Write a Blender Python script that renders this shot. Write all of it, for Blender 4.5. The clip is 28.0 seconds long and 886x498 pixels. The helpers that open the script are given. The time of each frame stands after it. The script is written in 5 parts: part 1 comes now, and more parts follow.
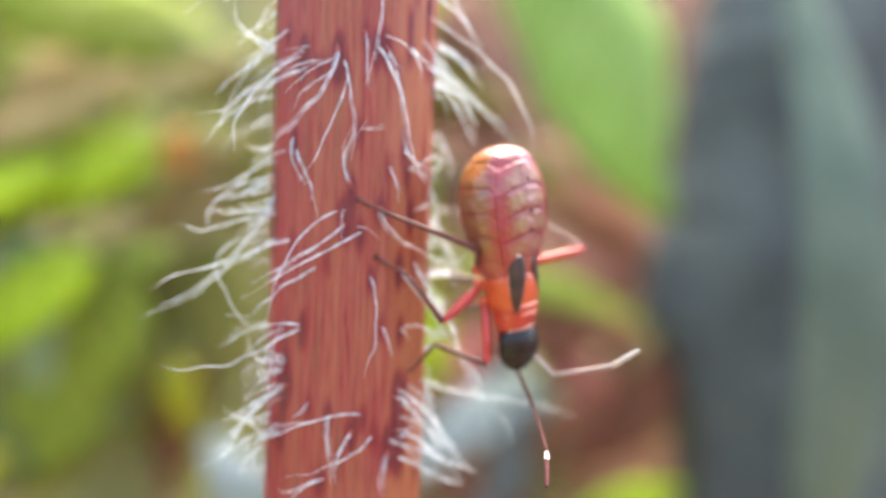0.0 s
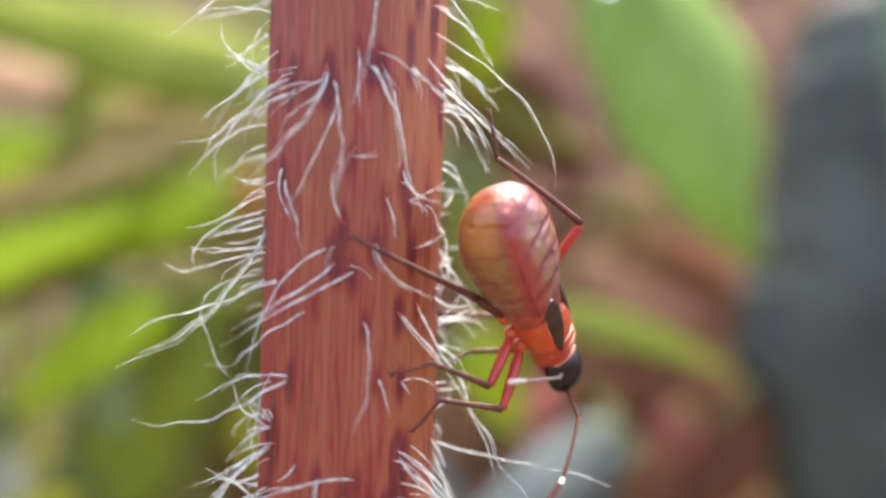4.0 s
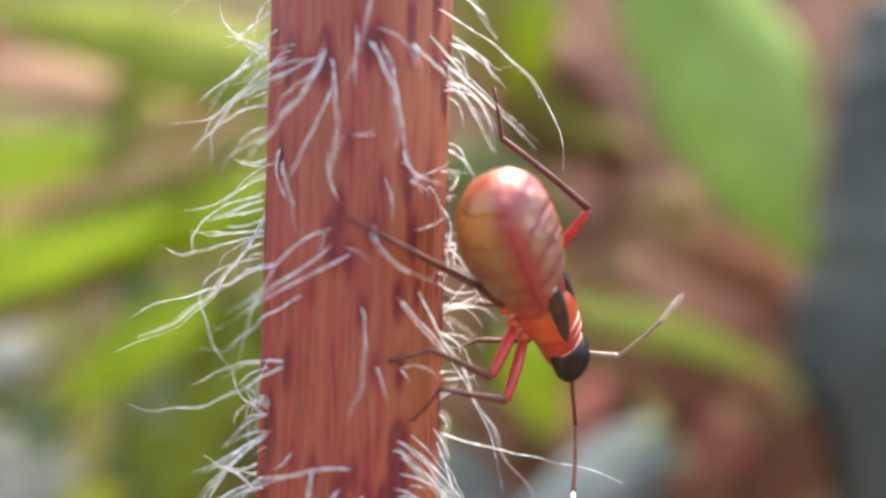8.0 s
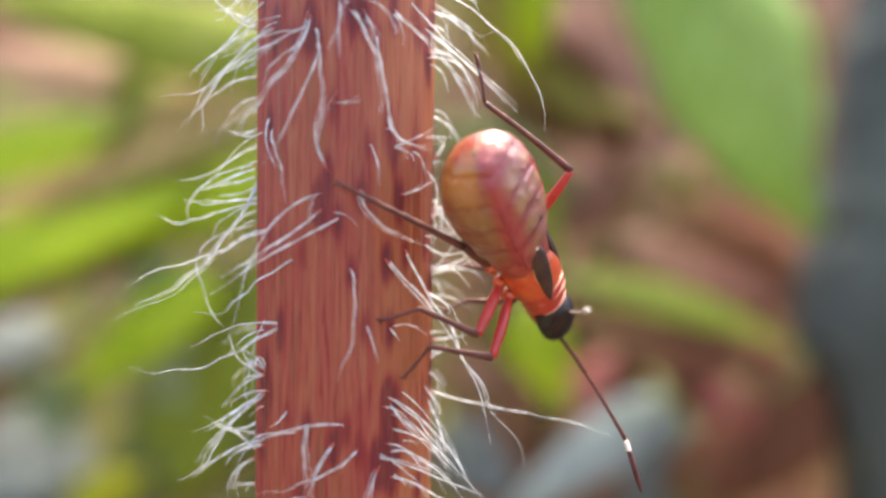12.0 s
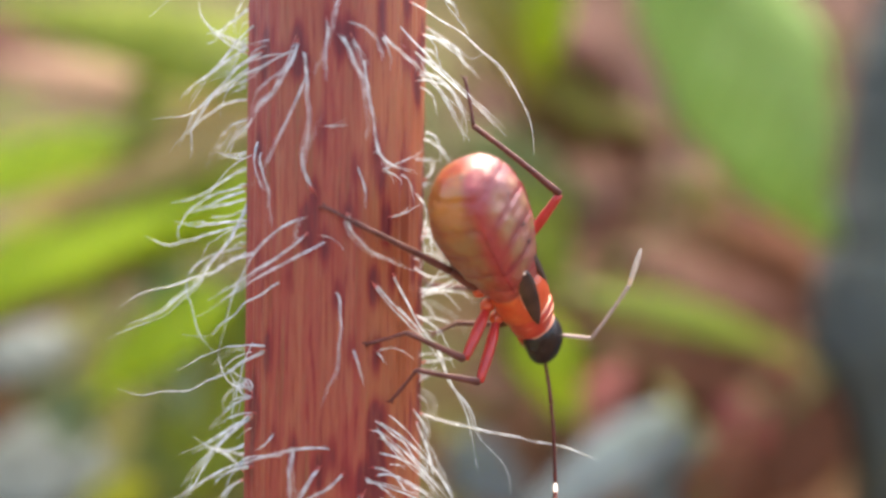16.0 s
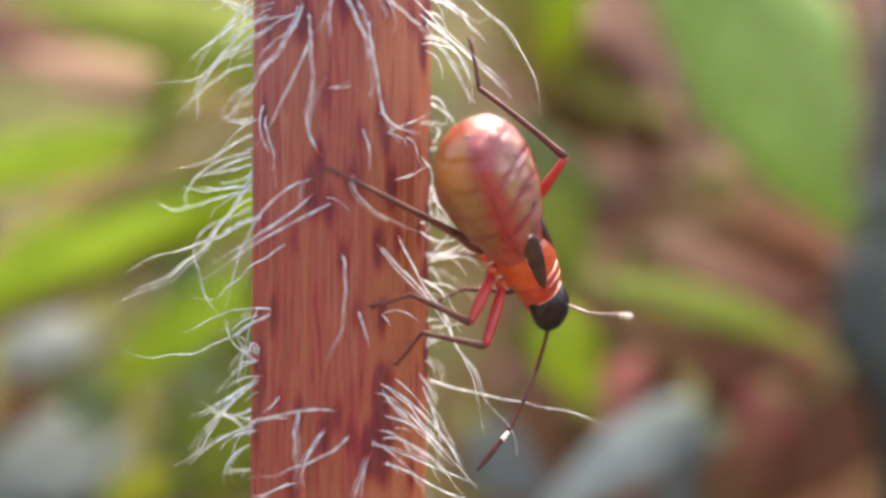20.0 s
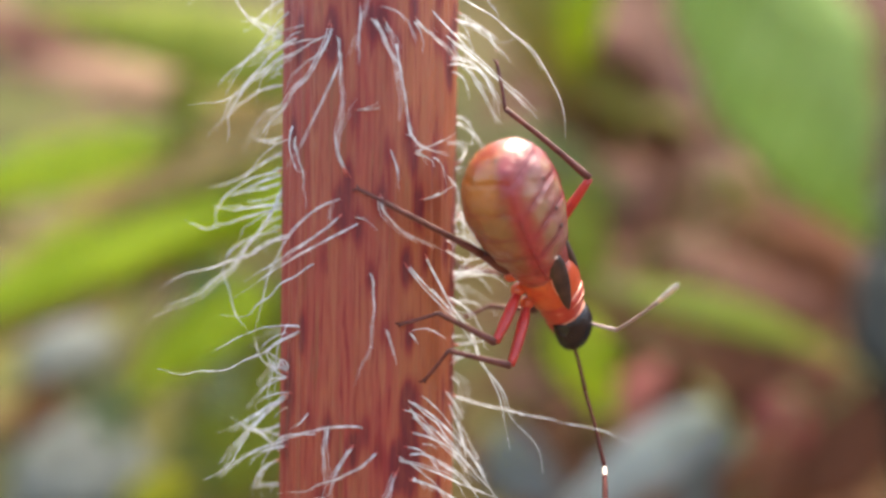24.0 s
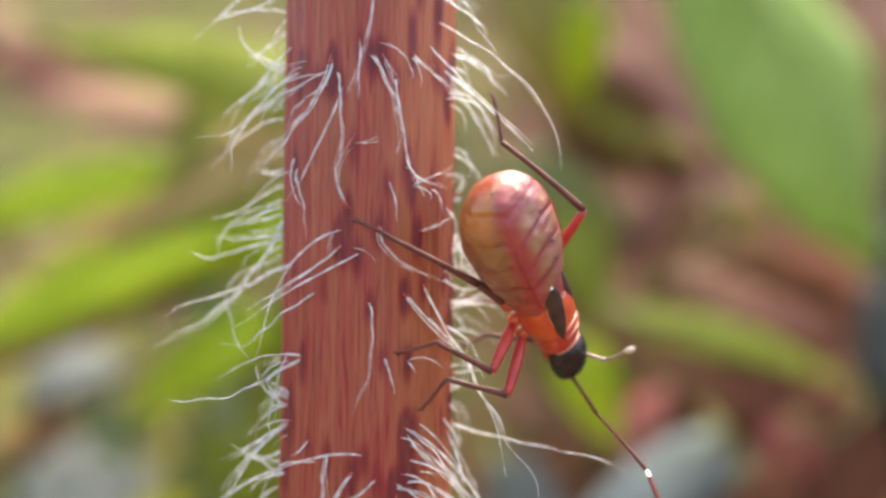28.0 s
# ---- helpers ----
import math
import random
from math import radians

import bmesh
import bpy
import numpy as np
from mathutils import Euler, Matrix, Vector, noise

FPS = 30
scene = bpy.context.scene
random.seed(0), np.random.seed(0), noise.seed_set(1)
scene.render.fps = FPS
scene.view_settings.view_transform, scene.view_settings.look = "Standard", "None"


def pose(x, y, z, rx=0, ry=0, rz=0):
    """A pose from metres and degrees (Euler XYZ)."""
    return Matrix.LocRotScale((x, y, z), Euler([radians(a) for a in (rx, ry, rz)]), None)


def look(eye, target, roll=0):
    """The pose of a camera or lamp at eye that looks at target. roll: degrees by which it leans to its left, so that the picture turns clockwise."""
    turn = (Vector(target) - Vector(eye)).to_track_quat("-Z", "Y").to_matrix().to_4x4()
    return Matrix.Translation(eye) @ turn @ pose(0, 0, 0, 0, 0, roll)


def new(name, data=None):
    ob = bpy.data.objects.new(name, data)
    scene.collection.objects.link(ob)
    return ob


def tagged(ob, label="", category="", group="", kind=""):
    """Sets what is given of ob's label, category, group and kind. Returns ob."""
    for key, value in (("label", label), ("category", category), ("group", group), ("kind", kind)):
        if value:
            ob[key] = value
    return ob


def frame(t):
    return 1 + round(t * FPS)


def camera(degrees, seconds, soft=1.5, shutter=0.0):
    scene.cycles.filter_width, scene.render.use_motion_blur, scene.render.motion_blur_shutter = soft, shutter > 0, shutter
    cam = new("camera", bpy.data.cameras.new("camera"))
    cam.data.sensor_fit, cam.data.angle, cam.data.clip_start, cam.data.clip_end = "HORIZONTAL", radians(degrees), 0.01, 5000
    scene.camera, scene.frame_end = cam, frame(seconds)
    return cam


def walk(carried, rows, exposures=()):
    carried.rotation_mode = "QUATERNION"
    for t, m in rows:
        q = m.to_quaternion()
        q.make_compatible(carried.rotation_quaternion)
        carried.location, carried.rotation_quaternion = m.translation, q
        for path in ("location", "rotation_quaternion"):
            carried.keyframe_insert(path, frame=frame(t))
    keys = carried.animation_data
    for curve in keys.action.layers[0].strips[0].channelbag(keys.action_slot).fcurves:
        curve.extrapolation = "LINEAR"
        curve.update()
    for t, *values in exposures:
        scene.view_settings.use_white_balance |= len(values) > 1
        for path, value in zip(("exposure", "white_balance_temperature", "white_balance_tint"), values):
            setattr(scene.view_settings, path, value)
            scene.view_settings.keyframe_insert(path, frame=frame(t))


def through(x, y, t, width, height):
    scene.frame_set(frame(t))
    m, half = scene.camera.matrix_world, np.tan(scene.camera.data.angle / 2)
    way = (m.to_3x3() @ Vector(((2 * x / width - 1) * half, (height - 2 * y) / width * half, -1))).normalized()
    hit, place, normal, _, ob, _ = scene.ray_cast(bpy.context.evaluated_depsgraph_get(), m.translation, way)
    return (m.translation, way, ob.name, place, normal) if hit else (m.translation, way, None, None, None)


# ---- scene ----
MM = 0.001          # lengths below are written in millimetres


PATH = [
    (0.0, -2.26, -35.63, 1.22, 86.96, -2.14, -9.78),
    (0.5, -1.64, -35.13, 1.03, 88.05, -1.69, -9.60),
    (1.0, 1.22, -34.83, 0.88, 88.42, -1.56, -8.93),
    (1.5, 0.06, -34.35, 2.10, 89.35, -1.66, -8.13),
    (2.0, -0.54, -34.09, 2.19, 91.91, -1.59, -8.17),
    (2.5, 0.65, -33.92, 1.06, 89.11, -1.73, -6.34),
    (4.5, 2.10, -31.68, 1.06, 89.95, -1.78, -3.24),
    (5.0, 2.90, -31.48, 1.08, 90.43, -1.53, -2.97),
    (5.5, 2.41, -31.10, 1.49, 91.47, -1.35, -1.16),
    (6.0, 2.47, -31.14, 1.71, 91.01, -1.84, -1.23),
    (6.5, 2.69, -31.02, 1.09, 91.11, -1.70, -0.19),
    (7.0, 2.79, -30.95, 1.02, 91.58, -1.66, -0.34),
    (7.5, 2.88, -30.91, 0.66, 92.53, -1.54, -0.77),
    (8.0, 3.36, -31.07, 0.34, 89.95, -1.83, 0.28),
    (8.5, 2.84, -31.43, 0.69, 89.65, -1.35, 1.00),
    (9.0, 3.58, -31.96, 0.04, 89.25, -1.03, 0.89),
    (9.5, 3.53, -32.08, 0.18, 89.15, -1.06, 1.15),
    (10.0, 3.12, -32.02, 0.07, 88.32, -1.15, 1.61),
    (10.5, 3.50, -31.79, -0.48, 89.33, -0.83, 1.89),
    (11.0, 4.36, -31.89, -0.18, 88.33, -0.63, 1.32),
    (11.5, 3.56, -32.17, 0.54, 89.01, -0.64, 1.65),
    (12.0, 4.25, -32.00, -0.28, 88.65, -0.62, 1.03),
    (12.5, 5.40, -31.97, -0.50, 88.97, -0.53, 1.91),
    (14.5, 4.86, -31.92, 0.50, 89.42, -0.65, 1.99),
    (15.0, 5.27, -31.77, -0.39, 89.74, -0.79, 1.79),
    (15.5, 5.46, -31.80, 0.00, 89.23, -0.74, 2.20),
    (16.0, 5.36, -31.89, 0.29, 89.13, -0.82, 2.35),
    (16.5, 5.55, -32.05, -0.43, 88.08, -0.90, 1.68),
    (17.0, 4.86, -31.91, -0.19, 88.48, -0.94, 2.81),
    (17.5, 5.14, -31.80, -0.87, 89.64, -0.70, 2.61),
    (18.0, 5.19, -31.67, -0.16, 88.73, -0.96, 2.50),
    (18.5, 5.71, -31.88, 0.22, 90.20, -0.69, 2.58),
    (19.0, 5.22, -31.83, -0.18, 89.70, -0.96, 3.03),
    (19.5, 5.00, -31.94, -0.48, 88.95, -0.91, 3.58),
    (20.0, 5.91, -31.74, -1.01, 89.11, -0.65, 3.77),
    (20.5, 5.87, -31.69, -0.39, 89.33, -0.61, 3.69),
    (21.0, 6.22, -31.79, -0.38, 88.82, -0.67, 3.85),
    (21.5, 6.23, -32.06, -0.86, 89.35, -0.46, 3.67),
    (23.5, 5.64, -31.97, -0.70, 89.34, -0.65, 4.07),
    (24.0, 5.51, -32.16, -0.44, 89.28, -0.71, 4.75),
    (24.5, 5.73, -32.27, -0.69, 89.34, -0.53, 5.12),
    (25.0, 4.71, -32.64, -0.32, 90.51, -0.56, 5.86),
    (25.5, 4.70, -32.83, -0.01, 90.05, -0.46, 5.44),
    (26.0, 4.93, -32.80, 0.35, 90.77, -0.56, 5.33),
    (26.5, 5.87, -32.60, -0.02, 90.57, -0.84, 4.91),
    (27.0, 5.74, -32.43, -0.60, 90.74, -0.89, 5.22),
    (27.5, 6.47, -32.43, -0.64, 90.44, -0.64, 4.70),
    (28.0, 5.86, -32.71, -0.17, 90.81, -0.74, 5.17),
]

cam = camera(55.0, 28.0, soft=2.9)
cam.data.dof.use_dof = True
cam.data.dof.focus_distance = 30.1 * MM
cam.data.dof.aperture_fstop = 17.0
walk(cam, [(t, pose(x * MM, y * MM, z * MM, rx, ry, rz)) for t, x, y, z, rx, ry, rz in PATH],
     [(0, 2.70, 7150, 7), (2, 2.48, 7300, 7), (5, 2.29, 7480, 9), (14, 2.28, 7580, 10), (28, 2.16, 7800, 11)])

# ---- light: a hazy garden sky and a veiled sun, high and a little behind the stem ----
world = bpy.data.worlds.new("garden_sky")
scene.world = world
world.use_nodes = True
sky = world.node_tree.nodes.new("ShaderNodeTexSky")
sky.sky_type = "NISHITA"
sky.sun_disc = False
sky.sun_elevation = radians(68)
sky.sun_rotation = radians(24)
sky.dust_density = 4.0
back = world.node_tree.nodes["Background"]
back.inputs["Strength"].default_value = 0.15
world.node_tree.links.new(sky.outputs["Color"], back.inputs["Color"])

sun = new("sun", bpy.data.lights.new("sun", "SUN"))
sun.data.energy = 1.9
sun.data.angle = radians(30)
sun.data.color = (1.0, 0.94, 0.84)
sun.matrix_world = look((0.28, 0.62, 1.70), (0, 0, 0))


# ---- materials ----
class Nodes:
    """Short hand for a node material."""

    def __init__(self, name):
        self.m = bpy.data.materials.new(name)
        self.m.use_nodes = True
        self.tree = self.m.node_tree
        self.bsdf = self.tree.nodes["Principled BSDF"]
        self.out = self.tree.nodes["Material Output"]
        self.coords = self.tree.nodes.new("ShaderNodeTexCoord").outputs["Object"]

    def put(self, socket, value):
        if isinstance(value, bpy.types.NodeSocket):
            self.tree.links.new(value, socket)
        elif isinstance(value, tuple) and len(value) == 3 and socket.type == "RGBA":
            socket.default_value = (*value, 1)
        else:
            socket.default_value = value

    def math(self, op, a, b=0.0, clamp=False):
        n = self.tree.nodes.new("ShaderNodeMath")
        n.operation, n.use_clamp = op, clamp
        self.put(n.inputs[0], a)
        self.put(n.inputs[1], b)
        return n.outputs[0]

    def step(self, x, low, high):
        n = self.tree.nodes.new("ShaderNodeMapRange")
        n.interpolation_type = "SMOOTHSTEP"
        self.put(n.inputs["Value"], x)
        n.inputs["From Min"].default_value, n.inputs["From Max"].default_value = low, high
        return n.outputs["Result"]

    def split(self, scale=1000.0):
        v = self.tree.nodes.new("ShaderNodeVectorMath")
        v.operation = "SCALE"
        v.inputs["Scale"].default_value = scale
        self.put(v.inputs[0], self.coords)
        s = self.tree.nodes.new("ShaderNodeSeparateXYZ")
        self.put(s.inputs[0], v.outputs[0])
        return s.outputs

    def noise(self, scale, detail=3.0, stretch=(1, 1, 1), rough=0.55):
        m = self.tree.nodes.new("ShaderNodeMapping")
        m.inputs["Scale"].default_value = stretch
        self.put(m.inputs["Vector"], self.coords)
        n = self.tree.nodes.new("ShaderNodeTexNoise")
        n.inputs["Scale"].default_value = scale
        n.inputs["Detail"].default_value = detail
        n.inputs["Roughness"].default_value = rough
        self.put(n.inputs["Vector"], m.outputs[0])
        return n.outputs["Fac"]

    def mix(self, f, a, b, how="MIX"):
        n = self.tree.nodes.new("ShaderNodeMix")
        n.data_type, n.blend_type = "RGBA", how
        self.put(n.inputs["Factor"], f)
        self.put(n.inputs[6], a)
        self.put(n.inputs[7], b)
        return n.outputs[2]

    def bump(self, height, strength, distance):
        n = self.tree.nodes.new("ShaderNodeBump")
        n.inputs["Strength"].default_value = strength
        n.inputs["Distance"].default_value = distance
        self.put(n.inputs["Height"], height)
        self.put(self.bsdf.inputs["Normal"], n.outputs["Normal"])

    def done(self, color, rough, coat=0.0, sss=0.0, spec=0.5, through=0.0):
        self.put(self.bsdf.inputs["Base Color"], color)
        self.put(self.bsdf.inputs["Roughness"], rough)
        self.bsdf.inputs["Coat Weight"].default_value = coat
        self.bsdf.inputs["Coat Roughness"].default_value = 0.13
        self.bsdf.inputs["Specular IOR Level"].default_value = spec
        if sss:
            self.bsdf.inputs["Subsurface Weight"].default_value = sss
            self.bsdf.inputs["Subsurface Radius"].default_value = (1.0, 0.4, 0.2)
            self.bsdf.inputs["Subsurface Scale"].default_value = 0.4 * MM
        if through:
            t = self.tree.nodes.new("ShaderNodeBsdfTranslucent")
            self.put(t.inputs["Color"], color)
            x = self.tree.nodes.new("ShaderNodeMixShader")
            x.inputs[0].default_value = through
            self.tree.links.new(self.bsdf.outputs[0], x.inputs[1])
            self.tree.links.new(t.outputs[0], x.inputs[2])
            self.tree.links.new(x.outputs[0], self.out.inputs["Surface"])
        return self.m


def simple(name, dark, light, scale, rough=0.5, coat=0.0, sss=0.0, bump=0.2, through=0.0, spec=0.5):
    """Two tones mottled at two scales, with a fine relief."""
    n = Nodes(name)
    broad, fine = n.noise(scale), n.noise(scale * 7, 4)
    c = n.mix(n.step(broad, 0.3, 0.7), dark, light)
    c = n.mix(n.math("MULTIPLY", n.step(fine, 0.45, 0.75), 0.35), c, tuple(0.55 * v for v in dark))
    n.bump(fine, bump, 0.3 / scale)
    return n.done(c, rough, coat, sss, spec, through)


def stem_material():
    n = Nodes("hairy_stem")
    x, y, z = n.split()
    turn = n.math("ARCTAN2", x, y)
    v = n.tree.nodes.new("ShaderNodeCombineXYZ")
    n.put(v.inputs[0], n.math("MULTIPLY", turn, 3.25))
    n.put(v.inputs[2], n.math("MULTIPLY", z, 0.05))
    dash = n.tree.nodes.new("ShaderNodeCombineXYZ")
    n.put(dash.inputs[0], n.math("MULTIPLY", turn, 3.25))
    n.put(dash.inputs[2], n.math("MULTIPLY", z, 0.045))

    def streak(scale, detail, way=v):
        t = n.tree.nodes.new("ShaderNodeTexNoise")
        t.inputs["Scale"].default_value, t.inputs["Detail"].default_value = scale, detail
        n.put(t.inputs["Vector"], way.outputs[0])
        return t.outputs["Fac"]

    wide, thin, lines, band = streak(1.0, 2.0), streak(9.0, 2.0), streak(8.5, 2.0, dash), streak(2.6, 3.0)
    c = n.mix(n.step(wide, 0.40, 0.60), (0.280, 0.056, 0.046), (0.290, 0.084, 0.052))
    c = n.mix(n.math("MULTIPLY", n.step(band, 0.51, 0.61), 0.8), c, (0.310, 0.118, 0.066))
    c = n.mix(n.math("MULTIPLY", n.step(band, 0.45, 0.36), 0.75), c, (0.205, 0.096, 0.045))
    c = n.mix(n.math("MULTIPLY", n.step(thin, 0.52, 0.62), 0.50), c, (0.225, 0.030, 0.026))
    c = n.mix(n.math("MULTIPLY", n.step(thin, 0.45, 0.36), 0.30), c, (0.37, 0.150, 0.075))
    c = n.mix(n.math("MULTIPLY", n.step(lines, 0.555, 0.62), n.math("MULTIPLY", n.step(wide, 0.60, 0.42), 0.65)), c, (0.190, 0.014, 0.022))
    # crimson left, tan right; side light's darker left and brighter right painted in
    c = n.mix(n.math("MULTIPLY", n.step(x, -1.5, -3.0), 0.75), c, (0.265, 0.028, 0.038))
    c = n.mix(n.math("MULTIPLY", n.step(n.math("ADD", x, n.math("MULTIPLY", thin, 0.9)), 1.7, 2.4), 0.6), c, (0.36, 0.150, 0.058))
    c = n.mix(n.math("MULTIPLY", n.step(lines, 0.59, 0.67), 0.6), c, (0.180, 0.012, 0.020))
    blot = n.noise(520, 2.0, (1, 1, 0.35))
    c = n.mix(n.math("MULTIPLY", n.step(blot, 0.58, 0.76), 0.45), c, (0.218, 0.024, 0.030))
    stain = n.tree.nodes.new("ShaderNodeAttribute")
    stain.attribute_name = "stain"
    ragged = n.math("MULTIPLY", stain.outputs["Fac"], n.math("ADD", 0.45, n.math("MULTIPLY", thin, 1.1)))
    c = n.mix(n.math("MULTIPLY", n.step(ragged, 0.10, 0.70), 0.8), c, (0.193, 0.013, 0.023))
    c = n.mix(n.math("MULTIPLY", n.step(ragged, 0.55, 1.0), 0.7), c, (0.092, 0.010, 0.023))
    grain = n.noise(5200, 3.0, (1, 1, 0.12))
    c = n.mix(n.math("MULTIPLY", n.step(grain, 0.4, 0.8), 0.2), c, (0.420, 0.176, 0.088))
    c = n.mix(1.0, c, (0.94, 0.81, 0.84), "MULTIPLY")
    n.bump(n.math("ADD", thin, n.math("MULTIPLY", grain, 0.4)), 0.55, 0.09 * MM)
    return n.done(c, 0.48, 0.06, 0.25, 0.35)


def abdomen_material():
    n = Nodes("abdomen_skin")
    x, y, z = n.split()
    z = n.math("ADD", z, n.math("MULTIPLY", n.math("SUBTRACT", n.noise(1100, 2), 0.5), 0.35))
    middle = n.math("ADD", y, 2.9)
    above_rim = n.math("SUBTRACT", z, n.math("SUBTRACT", 0.83, n.math("MULTIPLY", n.math("MULTIPLY", middle, middle), 0.055)))
    bend = n.math("MULTIPLY", n.math("MULTIPLY", n.math("MULTIPLY", x, x), -0.20), n.step(above_rim, -0.3, 0.1))
    place = n.math("FRACT", n.math("MULTIPLY", n.math("ADD", n.math("ADD", y, bend), 20.1), 1.06))
    off = n.math("ABSOLUTE", n.math("SUBTRACT", place, 0.5))
    line = n.step(off, 0.13, 0.02)
    mottle = n.noise(1500, 3)
    broad = n.noise(620, 2)
    cell = n.step(off, 0.10, 0.40)
    above = n.mix(mottle, (0.23, 0.062, 0.052), (0.27, 0.090, 0.066))
    above = n.mix(n.math("MULTIPLY", cell, n.step(broad, 0.15, 0.5)), above, (0.265, 0.155, 0.080))
    above = n.mix(n.math("MULTIPLY", line, 0.95), above, (0.17, 0.014, 0.024))
    spine = n.step(n.math("ABSOLUTE", x), 0.55, 0.12)
    above = n.mix(n.math("MULTIPLY", spine, n.math("MULTIPLY", n.step(above_rim, 0.05, 0.4), 0.65)), above, n.mix(mottle, (0.22, 0.055, 0.065), (0.28, 0.105, 0.100)))
    below = n.mix(mottle, (0.178, 0.062, 0.028), (0.203, 0.084, 0.038))
    below = n.mix(n.math("MULTIPLY", n.step(broad, 0.5, 0.75), 0.6), below, (0.26, 0.058, 0.036))
    below = n.mix(n.math("MULTIPLY", line, 0.9), below, (0.16, 0.022, 0.022))
    c = n.mix(n.step(above_rim, -0.3, 0.15), below, above)
    rim = n.math("ABSOLUTE", above_rim)
    c = n.mix(n.math("MULTIPLY", n.step(n.math("ADD", rim, n.math("MULTIPLY", mottle, 0.16)), 0.50, 0.14), 0.92), c, (0.27, 0.014, 0.026))
    ventral = n.step(n.math("ADD", z, n.math("MULTIPLY", mottle, 0.5)), 0.75, 0.45)
    c = n.mix(n.math("MULTIPLY", n.step(n.math("ADD", y, n.math("MULTIPLY", mottle, 0.9)), -2.6, -4.2), n.math("MULTIPLY", ventral, 0.8)), c, (0.40, 0.135, 0.018))
    c = n.mix(n.math("MULTIPLY", n.step(n.math("ADD", y, n.math("MULTIPLY", mottle, 0.8)), -4.3, -4.8), 0.75), c, (0.27, 0.026, 0.034))
    c = n.mix(n.math("MULTIPLY", n.step(y, -3.3, -4.5), n.math("MULTIPLY", n.step(z, 0.2, 0.7), 0.40)), c, (0.25, 0.026, 0.034))
    c = n.mix(n.math("MULTIPLY", n.step(y, -1.6, -0.2), 0.85), c, (0.30, 0.045, 0.036))
    fine = n.noise(9000, 3)
    lump = n.noise(1700, 3)
    n.bump(n.math("ADD", n.math("ADD", n.math("MULTIPLY", fine, 0.7), n.math("MULTIPLY", line, -0.8)), n.math("MULTIPLY", lump, 4.0)), 0.55, 0.07 * MM)
    return n.done(c, n.math("ADD", 0.18, n.math("MULTIPLY", lump, 0.40)), 0.65, 0.2, 0.5)


def leaf_material(name, dark, light, through=0.45):
    n = Nodes(name)
    x, y, z = n.split()
    broad = n.noise(70, 3)
    c = n.mix(n.step(broad, 0.32, 0.68), dark, light)
    vein = n.math("FRACT", n.math("MULTIPLY", n.math("SUBTRACT", y, n.math("MULTIPLY", n.math("ABSOLUTE", x), 0.8)), 0.22))
    c = n.mix(n.math("MULTIPLY", n.step(n.math("ABSOLUTE", n.math("SUBTRACT", vein, 0.5)), 0.10, 0.02), 0.5), c, tuple(min(1, 1.5 * v) for v in light))
    spots = n.noise(400, 3)
    c = n.mix(n.math("MULTIPLY", n.step(spots, 0.6, 0.75), 0.4), c, (0.20, 0.10, 0.035))
    n.bump(spots, 0.3, 0.4 * MM)
    return n.done(c, 0.6, 0.0, 0.0, 0.12, through)


def ground_material():
    n = Nodes("leaf_litter_soil")
    x, y, z = n.split()
    big, mid, small = n.noise(58, 3), n.noise(110, 4), n.noise(600, 4)
    c = n.mix(n.step(mid, 0.36, 0.64), (0.118, 0.056, 0.034), (0.155, 0.080, 0.050))
    c = n.mix(n.math("MULTIPLY", n.step(big, 0.52, 0.60), 0.9), c, (0.165, 0.085, 0.068))
    c = n.mix(n.math("MULTIPLY", n.step(big, 0.46, 0.39), 0.8), c, (0.115, 0.092, 0.034))
    patch = n.noise(42, 2)
    moss = n.mix(n.step(patch, 0.44, 0.54), (0.118, 0.126, 0.050), (0.180, 0.184, 0.055))
    moss = n.mix(n.math("MULTIPLY", n.step(big, 0.52, 0.60), 0.8), moss, (0.205, 0.145, 0.088))
    edge = n.math("ADD", x, n.math("MULTIPLY", n.math("SUBTRACT", mid, 0.5), 60.0))
    away = n.math("SQRT", n.math("ADD", n.math("MULTIPLY", x, x), n.math("MULTIPLY", y, y)))
    mossy = n.math("MULTIPLY", n.step(edge, 8.0, -12.0), n.step(n.math("ADD", away, n.math("MULTIPLY", n.noise(9, 3), 300.0)), 720.0, 420.0))
    c = n.mix(mossy, c, moss)
    c = n.mix(n.math("MULTIPLY", n.step(small, 0.5, 0.75), 0.4), c, (0.05, 0.035, 0.02))
    n.bump(small, 0.8, 1.5 * MM)
    return n.done(c, 0.85, 0, 0, 0.2)


STEM = stem_material()
ABDOMEN = abdomen_material()


def hair_material():
    n = Nodes("hair_white")
    pick = n.tree.nodes.new("ShaderNodeObjectInfo").outputs["Random"]
    c = n.mix(n.step(n.noise(900), 0.3, 0.7), (0.78, 0.86, 0.93), (0.88, 0.95, 1.0))
    c = n.mix(n.math("MULTIPLY", n.step(pick, 0.6, 1.0), 0.12), c, (0.80, 0.73, 0.64))
    m = n.done(c, 0.16, 0.6, 0.0, 0.8, 0.6)
    clear = n.tree.nodes.new("ShaderNodeBsdfTransparent")
    clear.inputs["Color"].default_value = (0.95, 0.93, 0.91, 1)
    both = n.tree.nodes.new("ShaderNodeMixShader")
    n.put(both.inputs[0], n.math("ADD", 0.18, n.math("MULTIPLY", n.step(n.noise(2600, 3.0), 0.35, 0.65), 0.45)))
    n.tree.links.new(n.out.inputs["Surface"].links[0].from_socket, both.inputs[1])
    n.tree.links.new(clear.outputs[0], both.inputs[2])
    n.tree.links.new(both.outputs[0], n.out.inputs["Surface"])
    return m


